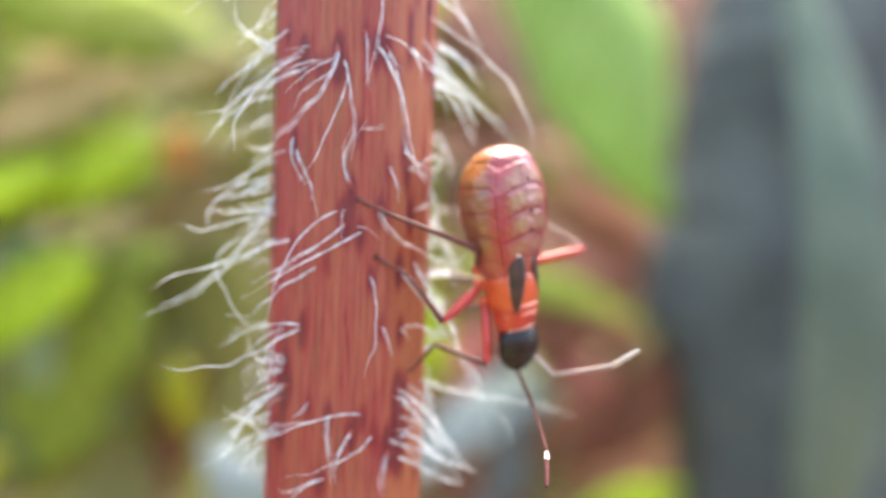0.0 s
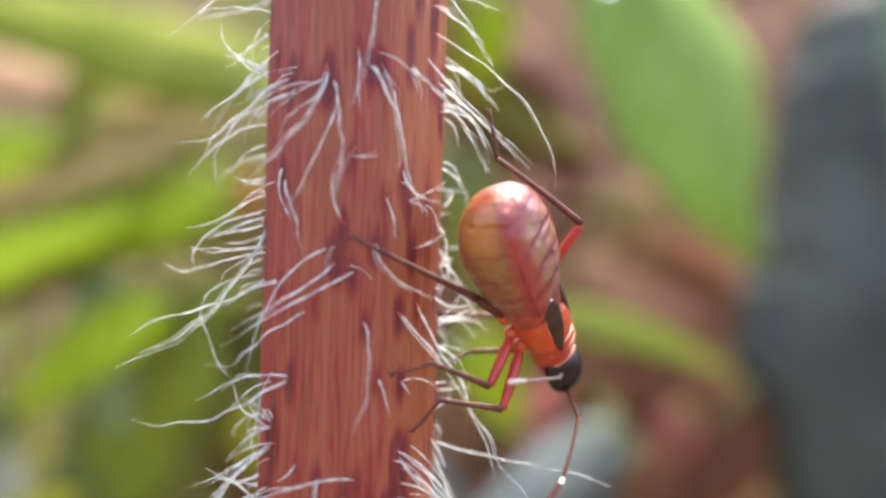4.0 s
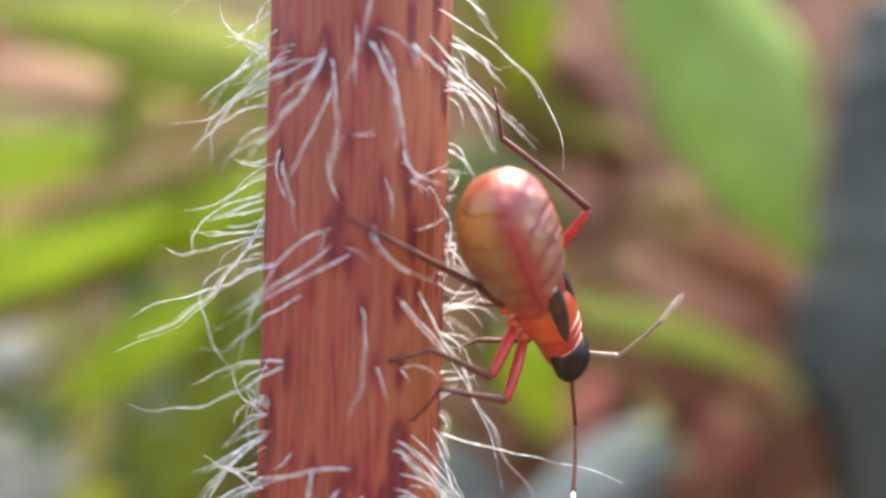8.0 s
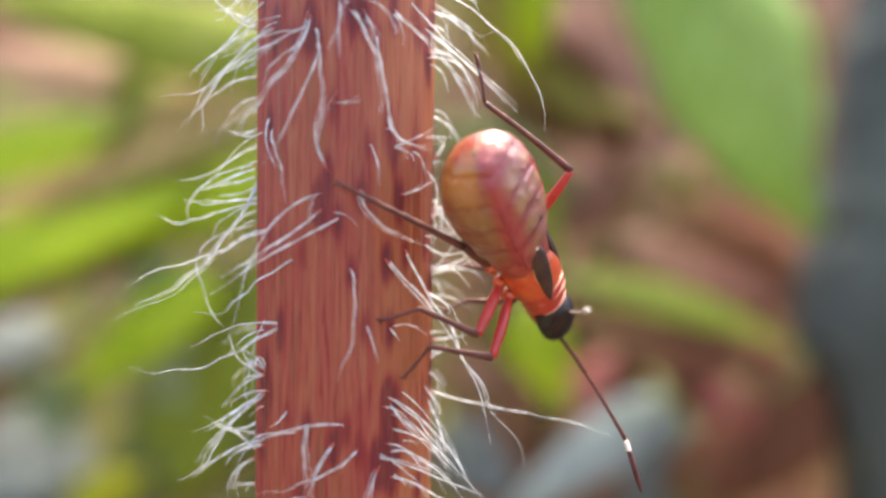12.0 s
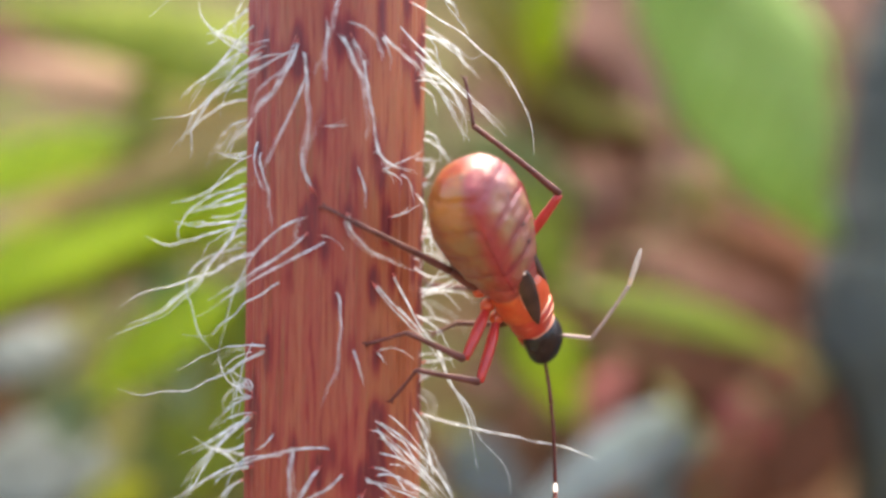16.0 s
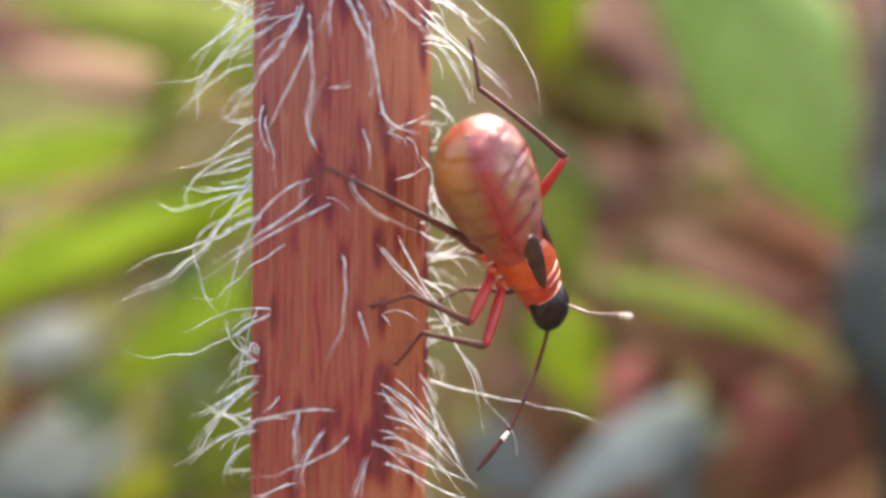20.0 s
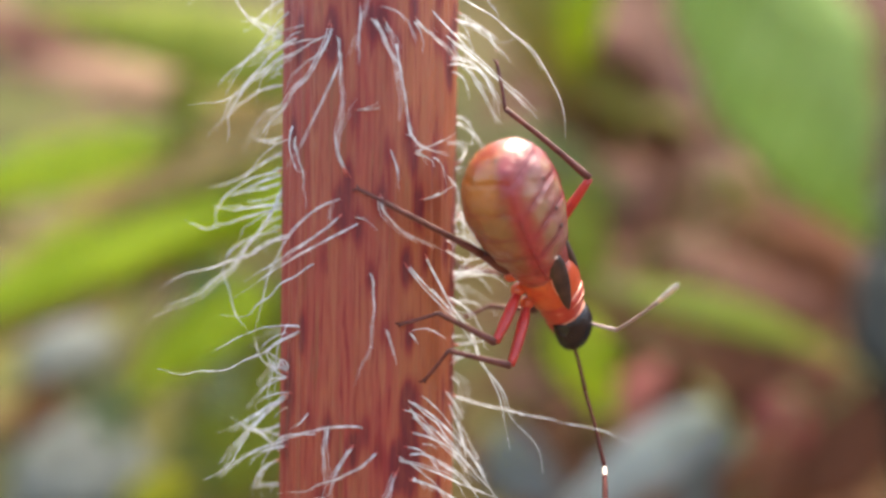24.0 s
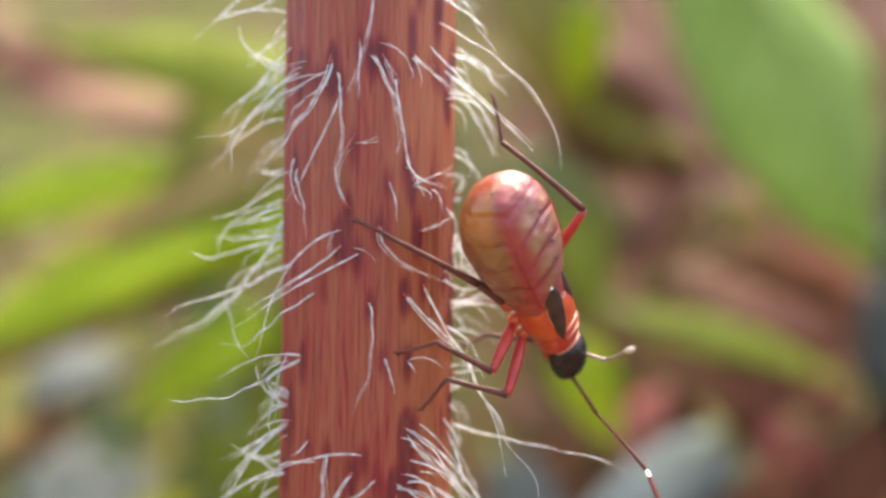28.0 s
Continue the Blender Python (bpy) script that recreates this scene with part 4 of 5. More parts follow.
# finer hairs beside some of the strong ones
for ang, hgt, wgt in list(ROOTS):
    if random.random() < 0.42:
        ln = random.uniform(0.7, 2.6)
        lean = random.uniform(-0.5, 0.5) + 0.5 * math.copysign(1, ang)
        hair(math.degrees(ang) + random.uniform(-7, 7), hgt + random.uniform(-0.6, 0.5),
             (ln * random.uniform(0.25, 0.7), ln * lean, -ln * random.uniform(0.1, 0.9)), (0.08 * ln, 0.1 * random.uniform(-1, 1), 0.12 * ln), random.uniform(0.5, 0.8))

# hairs on the far side and beyond the stretch that shows
for _ in range(36):
    ang, hgt, ln = random.uniform(100, 260), random.uniform(-11, 14), random.uniform(1.2, 3.2)
    hair(ang, hgt, (0.8 * ln, random.uniform(-0.5, 0.5) * ln, random.uniform(-0.7, 0.1) * ln), (0.1 * ln, random.uniform(-0.2, 0.2) * ln, 0.15 * ln), random.uniform(0.5, 0.95))
for _ in range(40):
    ang, hgt, ln = random.uniform(-180, 180), random.choice((-1, 1)) * random.uniform(13.5, 26), random.uniform(1.5, 4.5)
    hair(ang, hgt, (0.7 * ln, random.uniform(-0.4, 0.4) * ln, -0.6 * ln), (0.1, 0, 0.15 * ln), random.uniform(0.9, 1.6))
build_stem()


# ---- the bug: forward is +y, its back is +z, its right side +x ----
bug = tagged(new("red_bug_nymph"), "red and orange bug nymph clinging head down to the stem", "insect")

ABDOMEN_ROWS = [
    (-4.85, 0.10, 0.08, 0.10, 0.02), (-4.76, 0.60, 0.48, 0.62, 0.02), (-4.45, 1.14, 0.92, 1.22, 0.02), (-3.75, 1.62, 1.22, 1.70, 0.0),
    (-2.8, 1.84, 1.32, 1.90, 0.0), (-1.8, 1.76, 1.25, 1.74, 0.0), (-0.8, 1.44, 1.02, 1.34, -0.02), (0.1, 1.12, 0.80, 0.95, -0.05),
    (0.6, 0.85, 0.55, 0.7, -0.05)]
abdomen_mesh = lathe(bmesh.new(), smooth_rows(ABDOMEN_ROWS, 130), 96, 2.1)
abdomen_mesh.normal_update()
for v, out in [(v, v.normal.copy()) for v in abdomen_mesh.verts]:
    x, y, z = v.co
    above = z - (0.83 - 0.055 * (y + 2.9) ** 2)
    bend = -0.2 * x * x * min(1.0, max(0.0, (above + 0.3) / 0.4))
    off = abs(((y + bend + 20.1) * 1.06) % 1.0 - 0.5)
    inner = min(1.0, abs(above) / 0.3)
    swell = 0.028 * math.sin(math.pi * off) * inner + 0.05 * (1 - inner) ** 2
    swell += 0.05 * noise.noise(v.co * 1.5) + 0.03 * noise.noise(v.co * 4)
    v.co += out * (swell - 0.03) * min(1.0, (y + 5.2) / 0.6)
part("abdomen", abdomen_mesh, ABDOMEN, bug, "plump tan, ochre and red banded abdomen")
for side in (1, -1):
    bm = bmesh.new()
    ridge = []
    for y in np.linspace(-4.55, -0.4, 30):
        half, top = (np.interp(y, [r[0] for r in ABDOMEN_ROWS], [r[k] for r in ABDOMEN_ROWS]) for k in (1, 2))
        lift = 0.62 * top
        ridge.append((side * half * (1 - 0.62 ** 2.1) ** 0.476, y * LONG, lift))
    tube(bm, ridge, [0.02 + 0.045 * math.sin(math.pi * k / 29) ** 0.5 * (1 + 0.25 * math.sin(k * 1.9)) for k in range(30)], 8)
    part("side_ridge", bm, CRIMSON, bug, "glossy crimson ridge along the side")
part("thorax", lathe(bmesh.new(), smooth_rows([
    (-0.35, 0.75, 0.62, 0.6, 0.0), (-0.05, 1.10, 0.88, 0.92, 0.0), (0.5, 1.12, 0.94, 0.98, 0.0), (1.05, 1.02, 0.90, 0.94, -0.02), (1.45, 0.86, 0.76, 0.8, -0.04)], 26), 44, 2.3),
    ORANGE, bug, "glossy orange thorax")
part("pronotum", lathe(bmesh.new(), smooth_rows([
    (0.95, 0.80, 0.70, 0.6, 0.0), (1.12, 0.97, 0.91, 0.74, 0.0), (1.5, 0.90, 0.88, 0.74, -0.03), (1.9, 0.80, 0.76, 0.70, -0.06), (2.15, 0.68, 0.62, 0.6, -0.08)], 22), 44, 2.4),
    SHIELD, bug, "red orange shield behind the head")
for y, w, h in ((1.10, 0.972, 0.918), (1.42, 0.925, 0.905), (1.98, 0.775, 0.735)):
    bm = bmesh.new()
    arc = [(w * math.cos(a), LONG * y + 0.05 * math.cos(2 * a), h * math.sin(a) - 0.02) for a in np.linspace(0.3, math.pi - 0.3, 24)]
    tube(bm, arc, [0.02 + 0.034 * math.sin(math.pi * k / 23) for k in range(24)], 6)
    part("collar_band", bm, BAND, bug, "thin pale pink band across the shield")


def wing_pad(sign):
    bm = bmesh.new()
    lathe(bm, smooth_rows([(-0.98, 0.05, 0.04, 0.04, 0), (-0.88, 0.22, 0.12, 0.08, 0), (-0.4, 0.35, 0.17, 0.1, 0), (0.3, 0.30, 0.15, 0.1, 0.02),
                           (0.9, 0.18, 0.1, 0.08, 0.0), (1.25, 0.04, 0.03, 0.03, -0.02)], 26), 20)
    pad = part("wing_pad", bm, WING, bug, "dark brown wing pad")
    pad.matrix_local = pose(sign * 0.60 * MM, 0.10 * MM, (0.79 if sign > 0 else 0.68) * MM, -4, sign * 32, sign * -6)
    bm = bmesh.new()
    tube(bm, [(sign * (0.02 + 0.34 * math.sin(math.pi * min(1, s + 0.08))), -0.9 + 2.1 * s, 0.03) for s in np.linspace(0, 1, 14)], 0.017, 6)
    part("pad_edge", bm, BAND, pad, "thin pale edge")
    bm = bmesh.new()
    bmesh.ops.create_icosphere(bm, subdivisions=2, radius=0.085)
    bmesh.ops.scale(bm, vec=(1.2, 0.8, 0.7), verts=bm.verts)
    bmesh.ops.translate(bm, vec=(0, -1.0, 0.07), verts=bm.verts)
    part("pad_tip", bm, PALE, pad, "small whitish tip")


wing_pad(1)
wing_pad(-1)

part("head", lathe(bmesh.new(), smooth_rows([
    (1.90, 0.55, 0.50, 0.42, 0.04), (2.15, 0.82, 0.72, 0.54, 0.05), (2.6, 0.92, 0.80, 0.56, 0.03), (3.05, 0.84, 0.72, 0.52, -0.02), (3.42, 0.62, 0.53, 0.44, -0.08), (3.66, 0.32, 0.27, 0.24, -0.12), (3.73, 0.03, 0.03, 0.03, -0.13)], 32), 36),
    BLACK, bug, "glossy black head")
part("cheek", lathe(bmesh.new(), smooth_rows([
    (1.9, 0.44, 0.22, 0.36, -0.34), (2.3, 0.60, 0.24, 0.44, -0.36), (2.8, 0.48, 0.22, 0.38, -0.40), (3.3, 0.2, 0.12, 0.2, -0.46), (3.48, 0.04, 0.03, 0.03, -0.46)], 20), 28),
    RED, bug, "red underside of the head")
bm = bmesh.new()
tube(bm, [(0, 3.35, -0.5), (0, 3.0, -0.85), (0, 2.2, -1.0), (0, 1.1, -1.1)], [0.12, 0.11, 0.09, 0.05], 8)
part("beak", bm, RED, bug, "red beak folded under the head")
for s in (1, -1):
    bm = bmesh.new()
    bmesh.ops.create_uvsphere(bm, u_segments=16, v_segments=12, radius=0.2)
    bmesh.ops.scale(bm, vec=(0.8, 1.1, 1), verts=bm.verts)
    eye = part("eye", bm, BLACK, bug, "round black eye")
    eye.location = Vector((s * 0.80, 2.50 * LONG, 0.10)) * MM
for k, (y, x, z) in enumerate(((-4.66, 0.56, 0.22), (-3.60, 0.0, 1.27), (-2.45, 0.0, 1.33), (-1.75, 0.0, 1.26))):
    bm = bmesh.new()
    bmesh.ops.create_icosphere(bm, subdivisions=3, radius=0.15 if k == 0 else 0.07)
    for v in bm.verts:
        v.co *= 1 + 0.25 * noise.noise(v.co * 9 + Vector((k, 0, 0)))
    bmesh.ops.scale(bm, vec=(1.3, 0.9, 0.4), verts=bm.verts)
    dot = part("scent_gland" if k else "tail_tip", bm, WING, bug, "small dark spot")
    dot.location = Vector((x, y * LONG, z)) * MM


# the bug's body from time to time: tail and head in the world, and the turn of its back to the right
BODY = [
    (0, 5.50, -3.20, 3.74, 6.80, -2.60, -5.52, 36),
    (0.5, 5.50, -3.20, 3.70, 7.02, -2.40, -5.42, 37),
    (1, 5.26, -3.30, 3.74, 7.63, -2.00, -5.02, 38),
    (1.5, 5.38, -3.50, 3.22, 7.60, -1.40, -5.25, 45),
    (2, 5.29, -3.70, 3.12, 7.86, -0.90, -5.22, 50),
    (2.5, 4.96, -3.90, 3.11, 8.18, -0.40, -5.08, 54),
    (4.5, 4.69, -4.30, 2.92, 8.52, 0.50, -4.10, 59),
    (5, 4.63, -4.30, 2.69, 8.42, 0.50, -4.26, 59),
    (10.5, 4.73, -4.30, 2.62, 8.26, 0.50, -4.25, 59),
    (17, 4.83, -4.30, 2.61, 8.14, 0.50, -4.27, 59),
    (24, 4.93, -4.30, 2.49, 8.03, 0.50, -4.36, 59),
    (28, 4.99, -4.30, 2.51, 7.96, 0.50, -4.42, 59),
]


def body_pose(t):
    rows = np.array(BODY, float)
    v = [np.interp(t, rows[:, 0], rows[:, k]) for k in range(1, 8)]
    tail, head, az = Vector(v[:3]), Vector(v[3:6]), radians(v[6])
    f = (head - tail).normalized()
    back_way = Vector((math.sin(az), -math.cos(az), 0))
    z = (back_way - f * back_way.dot(f)).normalized()
    m = Matrix((f.cross(z), f, z)).transposed().to_4x4()
    m.translation = (tail + head) / 2 + f * 0.607
    return m


def along(a, b, lean):
    """The pose of a limb whose y runs from a to b."""
    f = (b - a).normalized()
    z = (lean - f * lean.dot(f)).normalized()
    m = Matrix((f.cross(z), f, z)).transposed().to_4x4()
    m.translation = a * MM
    return m


def leg_piece(name, length, radii, material, label, claws=False):
    bm = bmesh.new()
    n = 12
    r = [np.interp(i / n, np.linspace(0, 1, len(radii)), radii) for i in range(n + 1)]
    tube(bm, [(0, length * i / n, 0.02 * length * math.sin(math.pi * i / n)) for i in range(n + 1)], r, 10)
    if claws:
        for s in (1, -1):
            tube(bm, [(0, length * 0.95, 0), (s * 0.10, length + 0.07, 0.02), (s * 0.15, length + 0.15, -0.07)], [0.045, 0.035, 0.01], 6)
    elif name == "tibia":
        for k in range(9):
            y, a = length * (0.2 + 0.085 * k), 2.4 * k
            tube(bm, [(0, y, 0), (0.14 * math.cos(a), y + 0.12, 0.14 * math.sin(a))], [0.014, 0.005], 4)
    return part(name, bm, material, bug, label)


# leg: hip on the body, lengths, way of the knee, then foot rows of (time, ankle, claw)
LEGS = [
    ((0.9, 0.92, -0.72), (2.52, 2.22, 1.43), (0.64, -0.27, -0.72), [(0, (3.3, -2.6, -4.35), (2.43, -2.35, -5.46)), (28, (3.3, -2.6, -4.35), (2.43, -2.35, -5.46))]),
    ((0.9, 0.3, -0.85), (2.23, 2.24, 1.44), (0.43, -0.2, -0.88), [(0, (2.06, -3.1, -1.6), (0.4, -3.2, -0.7)), (2.7, (2.06, -3.1, -1.6), (0.4, -3.2, -0.7)), (3.3, (2.9, -4.0, -2.2), (1.4, -4.1, -1.8)), (3.9, (2.95, -2.95, -3.02), (1.58, -2.85, -3.46)), (28, (2.95, -2.95, -3.02), (1.58, -2.85, -3.46))]),
    ((0.85, -0.35, -0.9), (1.42, 3.89, 1.19), (0.52, -0.79, 0.31), [(0, (1.02, -3.75, 0.82), (0.04, -3.25, 1.27)), (28, (1.02, -3.75, 0.82), (0.04, -3.25, 1.27))]),
    ((-0.62, 1.1, -0.62), (1.47, 1.8, 1.0), (0.57, 0.39, -0.72), [(0, (4.6, 0.3, -2.99), (3.71, 0.1, -3.4)), (28, (4.6, 0.3, -2.99), (3.71, 0.1, -3.4))]),
    ((-0.80, 0.55, -0.70), (2.3, 2.39, 1.47), (0.5, 1.0, -0.3), [(0, (3.4, 1.2, -1.6), (2.75, 1.8, -0.6)), (28, (3.4, 1.2, -1.6), (2.75, 1.8, -0.6))]),
    ((-0.90, -0.10, -0.75), (3.2, 3.91, 1.68), (0.98, -0.14, 0.18), [(0, (7.2, 0.8, 1.2), (6.2, 0.9, 2.2)), (0.4, (7.2, 0.8, 1.2), (6.2, 0.9, 2.2)), (0.8, (8.9, -1.2, 4.2), (9.3, -1.6, 5.8)), (1.0, (8.31, -1.6, 4.5), (8.5, -1.8, 6.1)), (1.4, (5.14, -1.7, 4.2), (4.82, -1.7, 5.85)), (28, (5.14, -1.7, 4.2), (4.82, -1.7, 5.85))]),
]
LEG_PIECES = []
for hip, lengths, knee_way, feet in LEGS:
    bm = bmesh.new()
    bmesh.ops.create_uvsphere(bm, u_segments=18, v_segments=14, radius=0.26)
    bmesh.ops.scale(bm, vec=(1.25, 0.9, 1.1), verts=bm.verts)
    hip_ball = part("hip", bm, ORANGE, bug)
    hip_ball.location = Vector(hip) * MM
    dark = lengths[0] < 1.7
    LEG_PIECES.append((leg_piece("femur", lengths[0], (0.13, 0.20, 0.19, 0.14), LEG_DARK if dark else RED, "dark purple brown thigh" if dark else "red thigh"),
                  leg_piece("tibia", lengths[1], (0.15, 0.115, 0.10, 0.10), LEG_DARK, "thin dark shin"),
                  leg_piece("tarsus", lengths[2], (0.075, 0.06, 0.075, 0.055), LEG_DARK, "blackish clawed foot", True)))


def leg_rows(hip, lengths, knee_way, feet):
    rows = ([], [], [])
    steps = [k * 0.25 for k in range(0, 21)] + [10.5, 17.0, 24.0, 28.0]
    table = np.array([(t, *a, *c) for t, a, c in feet], float)
    for t in steps:
        m = body_pose(t)
        inv = m.inverted()
        h = m @ Vector(hip)
        v = [np.interp(t, table[:, 0], table[:, k]) for k in range(1, 7)]
        ankle, claw = Vector(v[:3]), Vector(v[3:])
        a, b = lengths[0], lengths[1]
        d = ankle - h
        far = min(max(d.length, abs(a - b) + 0.05), a + b - 0.02)
        u = d.normalized()
        ankle = h + u * far
        x = (a * a - b * b + far * far) / (2 * far)
        w = Vector(knee_way)
        w = (w - u * w.dot(u)).normalized()
        knee = h + u * x + w * math.sqrt(max(0.0, a * a - x * x))
        h, knee, ankle, claw = (inv @ p for p in (h, knee, ankle, claw))
        lean = Vector((0.2, 0.1, 1))
        rows[0].append((t, along(h, knee, lean)))
        rows[1].append((t, along(knee, ankle, lean)))
        rows[2].append((t, along(ankle, claw, lean)))
    return rows


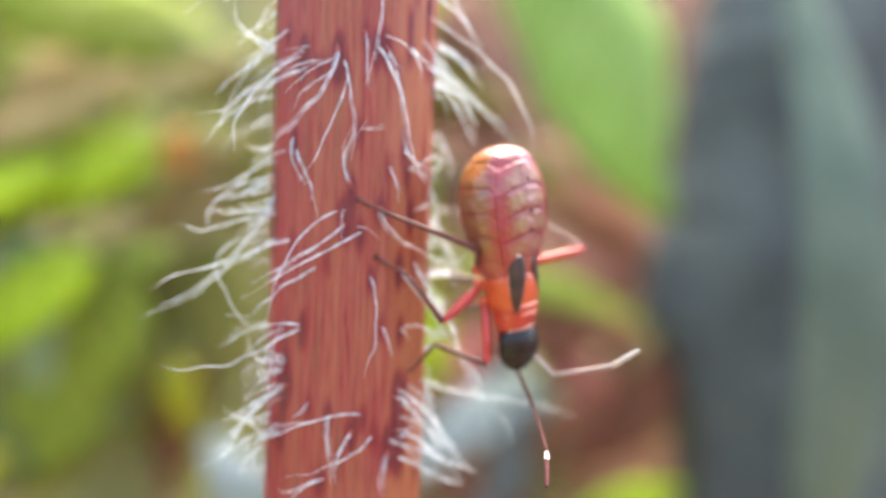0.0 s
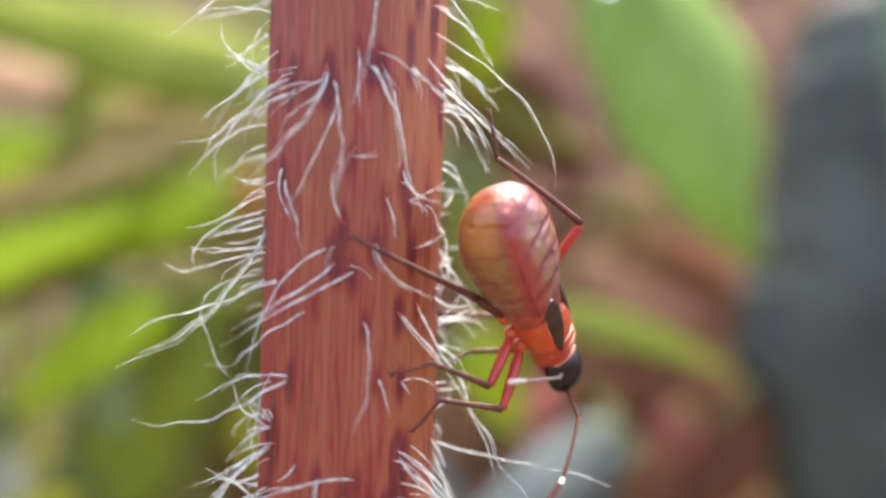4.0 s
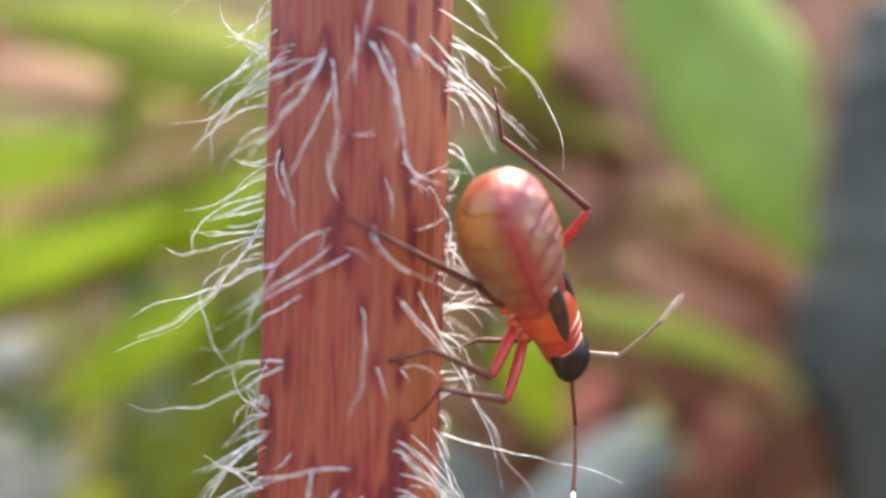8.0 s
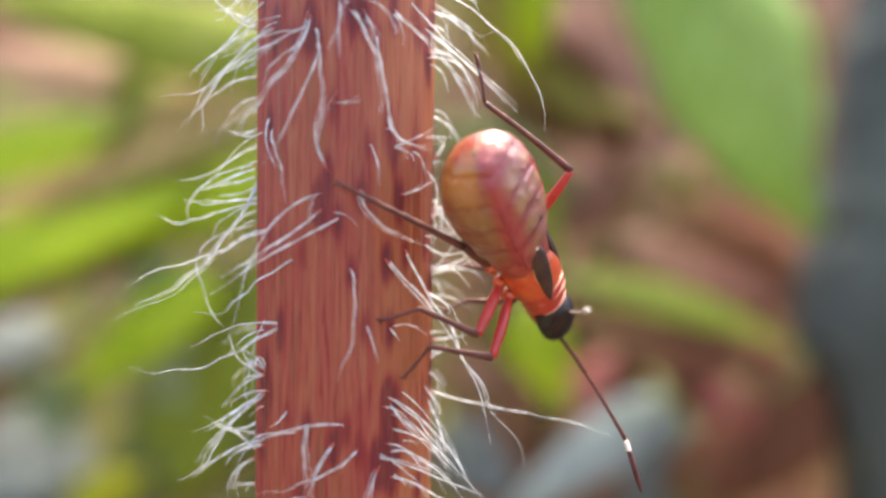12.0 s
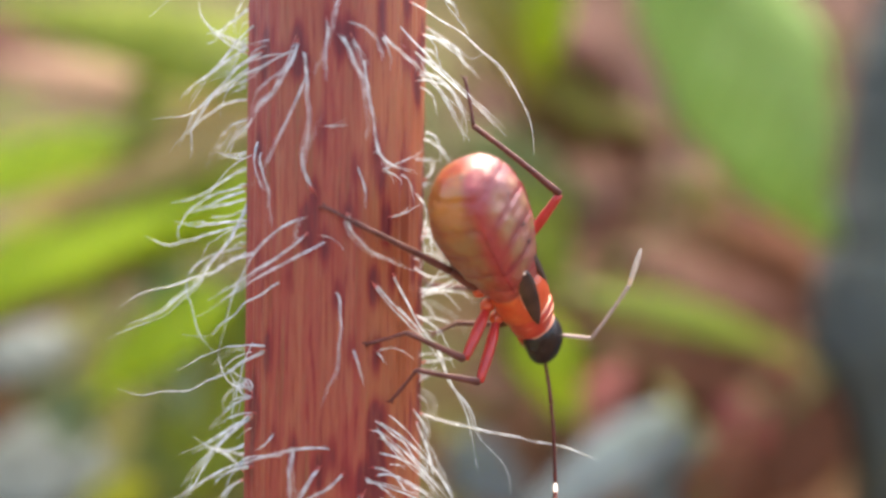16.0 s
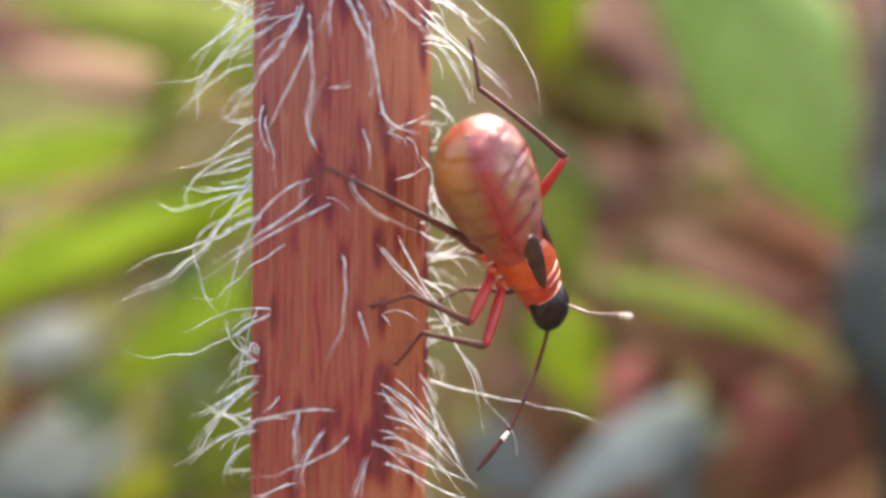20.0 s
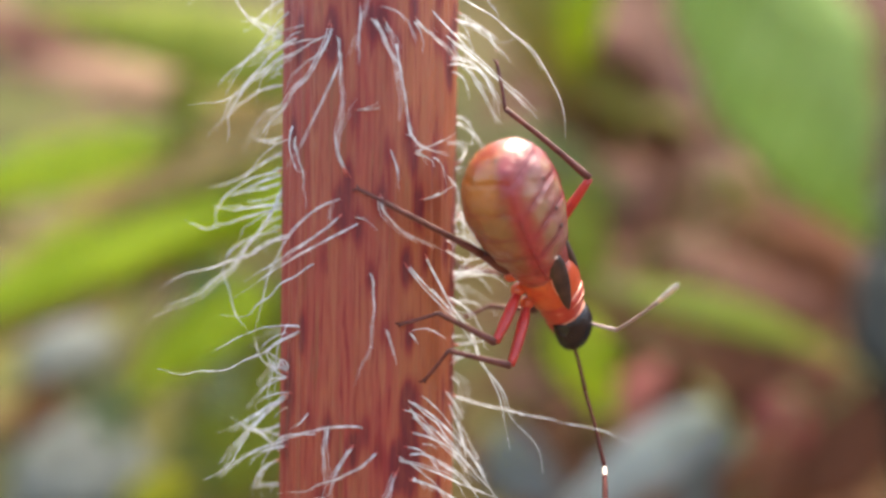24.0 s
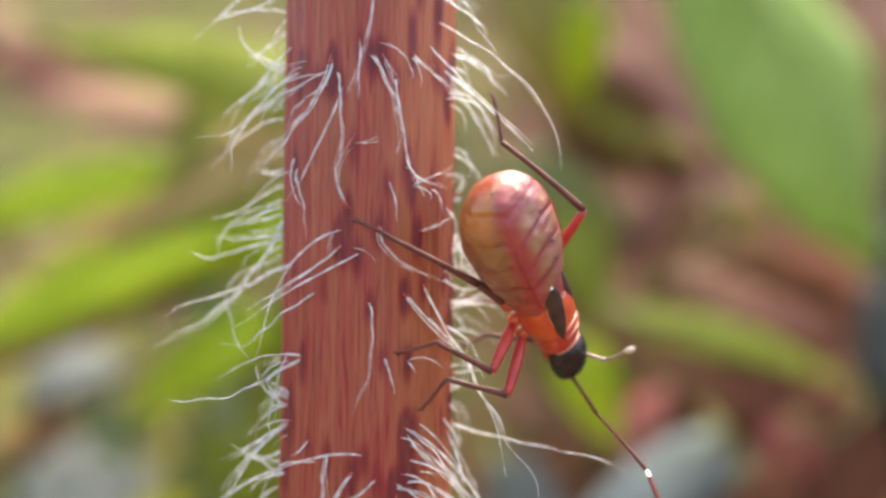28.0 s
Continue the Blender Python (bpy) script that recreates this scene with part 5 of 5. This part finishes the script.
# feelers: root on the head, lengths, then the ways of the three pieces in the world, time by time
FEELERS = [
    ((0.22, 3.55, -0.05), (1.9, 2.8, 1.9), [
        (0, 0.37, -0.35, -0.86, -0.06, -0.92, -0.39, -0.24, -0.89, -0.39),
        (0.3, 0.57, -0.37, -0.74, 0.21, -0.87, -0.44, -0.18, -0.92, -0.34),
        (0.5, 0.75, -0.35, -0.56, 0.04, -0.95, -0.32, 0.04, -0.9, -0.44),
        (0.7, 0.58, -0.34, -0.74, 0.05, -0.97, -0.24, -0.04, -0.88, -0.47),
        (1, 0.23, -0.29, -0.93, -0.11, -0.6, -0.79, -0.16, -0.94, -0.31),
        (1.3, -0.19, -0.83, -0.52, -0.46, -0.85, -0.25, -0.52, -0.83, -0.21),
        (1.5, -0.11, -0.9, -0.43, -0.21, -0.85, -0.48, -0.3, -0.93, -0.19),
        (1.7, -0.16, -0.98, -0.14, -0.15, -0.97, -0.21, -0.16, -0.94, -0.31),
        (2, -0.06, -0.93, -0.35, -0.12, -0.93, -0.34, -0.18, -0.88, -0.43),
        (2.2, -0.19, -0.98, -0.01, -0.12, -0.96, -0.25, -0.19, -0.88, -0.43),
        (2.5, 0.72, -0.39, -0.58, 0.34, -0.62, -0.71, -0.04, -0.98, -0.18),
        (4.5, -0.05, -0.91, -0.4, -0.52, -0.69, -0.5, -0.56, -0.77, -0.3),
        (5, -0.05, -0.75, -0.66, -0.38, -0.83, -0.42, -0.43, -0.82, -0.37),
        (6, 0.18, -0.94, -0.3, -0.2, -0.91, -0.37, -0.22, -0.91, -0.36),
        (7, -0.14, -0.21, -0.97, -0.46, -0.86, -0.23, -0.44, -0.88, -0.17),
        (8, 0.1, -0.22, -0.97, -0.12, -0.74, -0.66, -0.13, -0.93, -0.34),
        (9, 0.33, -0.23, -0.92, 0.13, -0.58, -0.81, -0.09, -0.85, -0.51),
        (10, 0.56, -0.26, -0.79, 0.35, -0.3, -0.89, 0.14, -0.96, -0.25),
        (11, 0.64, -0.23, -0.74, 0.63, -0.31, -0.71, 0.39, -0.36, -0.85),
        (12, 0.58, -0.22, -0.78, 0.49, -0.3, -0.82, 0.25, -0.34, -0.91),
        (12.5, 0.61, -0.19, -0.77, 0.4, -0.43, -0.81, 0.22, -0.61, -0.77),
        (14.5, 0.66, -0.71, -0.25, 0.71, -0.47, -0.52, 0.23, -0.67, -0.71),
        (15, 0.75, -0.52, -0.4, 0.62, -0.6, -0.51, 0.43, -0.33, -0.84),
        (16, 0.13, -0.46, -0.88, 0.04, -0.28, -0.96, -0.06, -0.8, -0.59),
        (17, -0.33, -0.14, -0.93, -0.63, -0.39, -0.68, -0.84, -0.17, -0.52),
        (18, 0, -0.9, -0.43, -0.24, -0.75, -0.61, -0.17, -0.82, -0.55),
        (19, -0.06, -0.86, -0.51, -0, -0.26, -0.97, -0.1, -0.78, -0.61),
        (20, -0.26, -0.14, -0.96, -0.37, -0.65, -0.66, -0.56, -0.6, -0.58),
        (21, -0.03, -0.17, -0.99, -0.26, -0.44, -0.86, -0.38, -0.74, -0.56),
        (24, 0.24, -0.18, -0.95, 0.24, -0.26, -0.94, -0.06, -0.83, -0.55),
        (25, 0.36, -0.2, -0.91, 0.28, -0.46, -0.84, -0.04, -0.89, -0.46),
        (26, 0.38, -0.66, -0.65, 0.29, -0.75, -0.59, 0.06, -0.91, -0.42),
        (27, 0.65, -0.18, -0.74, 0.48, -0.61, -0.63, 0.17, -0.82, -0.55),
        (28, 0.57, -0.19, -0.8, 0.59, -0.52, -0.62, 0.14, -0.9, -0.42),
    ]),
    ((-0.4, 3.0, 0.15), (1.6, 2.4, 1.5), [
        (0, 0.65, -0.37, -0.66, 0.92, -0.32, 0.23, 0.38, -0.74, 0.55),
        (0.3, 0.76, -0.37, -0.54, 0.92, -0.33, 0.22, 0.83, -0.29, 0.47),
        (0.5, 0.83, -0.35, -0.44, 0.79, -0.21, 0.58, 0.67, -0.19, 0.72),
        (0.7, 0.43, -0.72, -0.54, -0.16, -0.96, 0.23, 0.17, -0.44, 0.88),
        (1, 0.1, -0.69, -0.71, -0.2, -0.97, 0.13, -0.22, -0.95, 0.21),
        (1.3, -0.48, -0.78, -0.4, -0.47, -0.79, 0.4, -0.47, -0.78, 0.41),
        (1.5, -0.07, -0.97, -0.23, -0.21, -0.96, 0.16, -0.23, -0.96, 0.18),
        (1.7, 0.23, -0.63, -0.74, -0.18, -0.82, 0.54, -0.2, -0.66, 0.73),
        (2, 0.92, -0.33, -0.19, 0.39, 0.01, 0.92, 0.13, 0.06, 0.99),
        (2.2, 0.52, -0.65, 0.56, 0.36, -0.14, 0.92, 0.18, 0.01, 0.98),
        (2.5, -0.29, -0.94, 0.17, -0.51, -0.81, 0.29, -0.54, -0.8, 0.28),
        (4.5, -0.4, -0.84, -0.36, -0.67, -0.74, -0.02, -0.51, -0.86, 0.04),
        (5, 0.14, -0.8, -0.59, -0.4, -0.91, -0.04, -0.3, -0.95, 0.04),
        (6, 0.82, -0.55, -0.15, 0.61, -0.74, 0.28, 0.41, -0.86, 0.29),
        (7, 0.34, -0.25, -0.91, -0.14, -0.99, -0.05, -0.12, -0.98, 0.18),
        (8, 0.9, -0.43, -0.03, 0.47, -0.64, 0.61, 0.22, -0.75, 0.62),
        (9, 0.66, -0.75, -0.09, 0.29, -0.73, 0.62, -0.08, -0.86, 0.5),
        (10, 0.77, -0.63, -0.08, 0.47, -0.78, 0.41, 0.3, -0.87, 0.39),
        (11, 0.9, -0.44, -0.01, 0.7, -0.65, 0.31, 0.47, -0.8, 0.38),
        (12, 0.3, -0.95, 0.01, -0.08, -0.99, 0.13, -0.04, -0.99, 0.11),
        (12.5, 0.32, -0.94, -0.13, -0.06, -0.98, 0.2, 0.01, -0.97, 0.25),
        (14.5, 0.23, -0.96, 0.17, 0.29, -0.92, 0.26, 0.28, -0.92, 0.27),
        (15, 0.13, -0.98, -0.17, -0.01, -0.98, 0.19, 0.02, -0.99, 0.16),
        (16, 0.93, -0.36, -0.06, 0.55, -0.06, 0.83, 0.19, -0.4, 0.9),
        (16.5, 0.71, -0.68, -0.2, 0.4, -0.7, 0.6, 0.19, -0.73, 0.66),
        (17, -0.49, -0.71, -0.5, -0.45, -0.89, 0.09, -0.51, -0.85, 0.09),
        (18, -0.44, -0.58, -0.68, -0.67, -0.72, -0.19, -0.98, -0.1, -0.16),
        (19, -0.71, -0.52, -0.48, -0.35, -0.9, -0.25, -0.37, -0.88, -0.3),
        (19.5, 0.17, -0.97, -0.19, -0.01, -0.99, -0.14, -0.04, -0.99, -0.12),
        (20, 0.67, -0.7, -0.23, 0.34, -0.94, 0.07, 0.1, -0.99, 0.05),
        (21, 0.88, -0.46, -0.09, 0.77, -0.1, 0.62, 0.55, -0.36, 0.76),
        (24, 0.8, -0.58, -0.17, 0.5, -0.71, 0.5, 0.3, -0.84, 0.46),
        (25, 0.71, -0.69, -0.12, 0.38, -0.83, 0.42, 0.13, -0.89, 0.43),
        (26, 0.46, -0.89, -0.02, 0.01, -0.96, 0.27, 0.01, -0.94, 0.34),
        (27, 0.43, -0.9, -0.08, 0.3, -0.91, 0.29, 0.21, -0.95, 0.23),
        (28, 0.67, -0.72, -0.15, 0.19, -0.95, 0.24, 0.04, -0.99, 0.15),
    ]),
]


def feeler_pieces(lengths, skin, tip_skin):
    a, b, c = lengths
    bm = bmesh.new()
    tube(bm, [(0, a * k / 8, 0.02 * math.sin(k * 0.4)) for k in range(9)], [0.09, 0.085, 0.075, 0.07, 0.07, 0.07, 0.072, 0.078, 0.08], 8)
    low = part("feeler_base", bm, skin, bug)
    bm = bmesh.new()
    tube(bm, [(0, b * k / 12, 0.03 * math.sin(k * 0.26)) for k in range(13)], [0.075] + [0.062] * 8 + [0.066, 0.07, 0.078, 0.075], 8)
    mid = part("feeler_middle", bm, skin, bug)
    bm = bmesh.new()
    tube(bm, [(0, c * k / 14, 0) for k in range(15)], [0.07, 0.088, 0.092, 0.09, 0.09, 0.095, 0.1, 0.1, 0.1, 0.098, 0.095, 0.09, 0.08, 0.06, 0.025], 8,
         lambda t: 1 if t < 0.2 else 0)
    tip = part("feeler_tip", bm, (tip_skin, PALE), bug, "brown feeler tip with a white ring, far one greyed by painted sheen")
    return low, mid, tip


# the second, far feeler takes the copies with sheen in their colour
FEELER_PIECES = [feeler_pieces(f[1], *s) for f, s in zip(FEELERS, ((FEELER, FEELER_TIP), (FEELER_SHEEN, FEELER_TIP_SHEEN)))]


def feeler_rows(root, lengths, ways):
    rows = ([], [], [])
    table = np.array(ways, float)
    t = 0.0
    while t <= 28.001:
        inv = body_pose(t).inverted().to_3x3()
        p = Vector(root)
        for k in range(3):
            w = Vector([np.interp(t, table[:, 0], table[:, 1 + 3 * k + j]) for j in range(3)]).normalized()
            q = p + (inv @ w) * lengths[k]
            rows[k].append((t, along(p, q, Vector((0.3, 0.2, 1)))))
            p = q
        t = round(t + 0.25, 3)
    return rows


def motions():
    times = [k * 0.25 for k in range(0, 21)] + [10.5, 17.0, 24.0, 28.0]
    body = []
    for t in times:
        m = body_pose(t)
        m.translation *= MM
        body.append((t, m))
    walk(bug, body)
    for (hip, lengths, knee_way, feet), pieces in zip(LEGS, LEG_PIECES):
        for piece, rows in zip(pieces, leg_rows(hip, lengths, knee_way, feet)):
            walk(piece, rows)
    for (root, lengths, ways), pieces in zip(FEELERS, FEELER_PIECES):
        for piece, rows in zip(pieces, feeler_rows(root, lengths, ways)):
            walk(piece, rows)


motions()
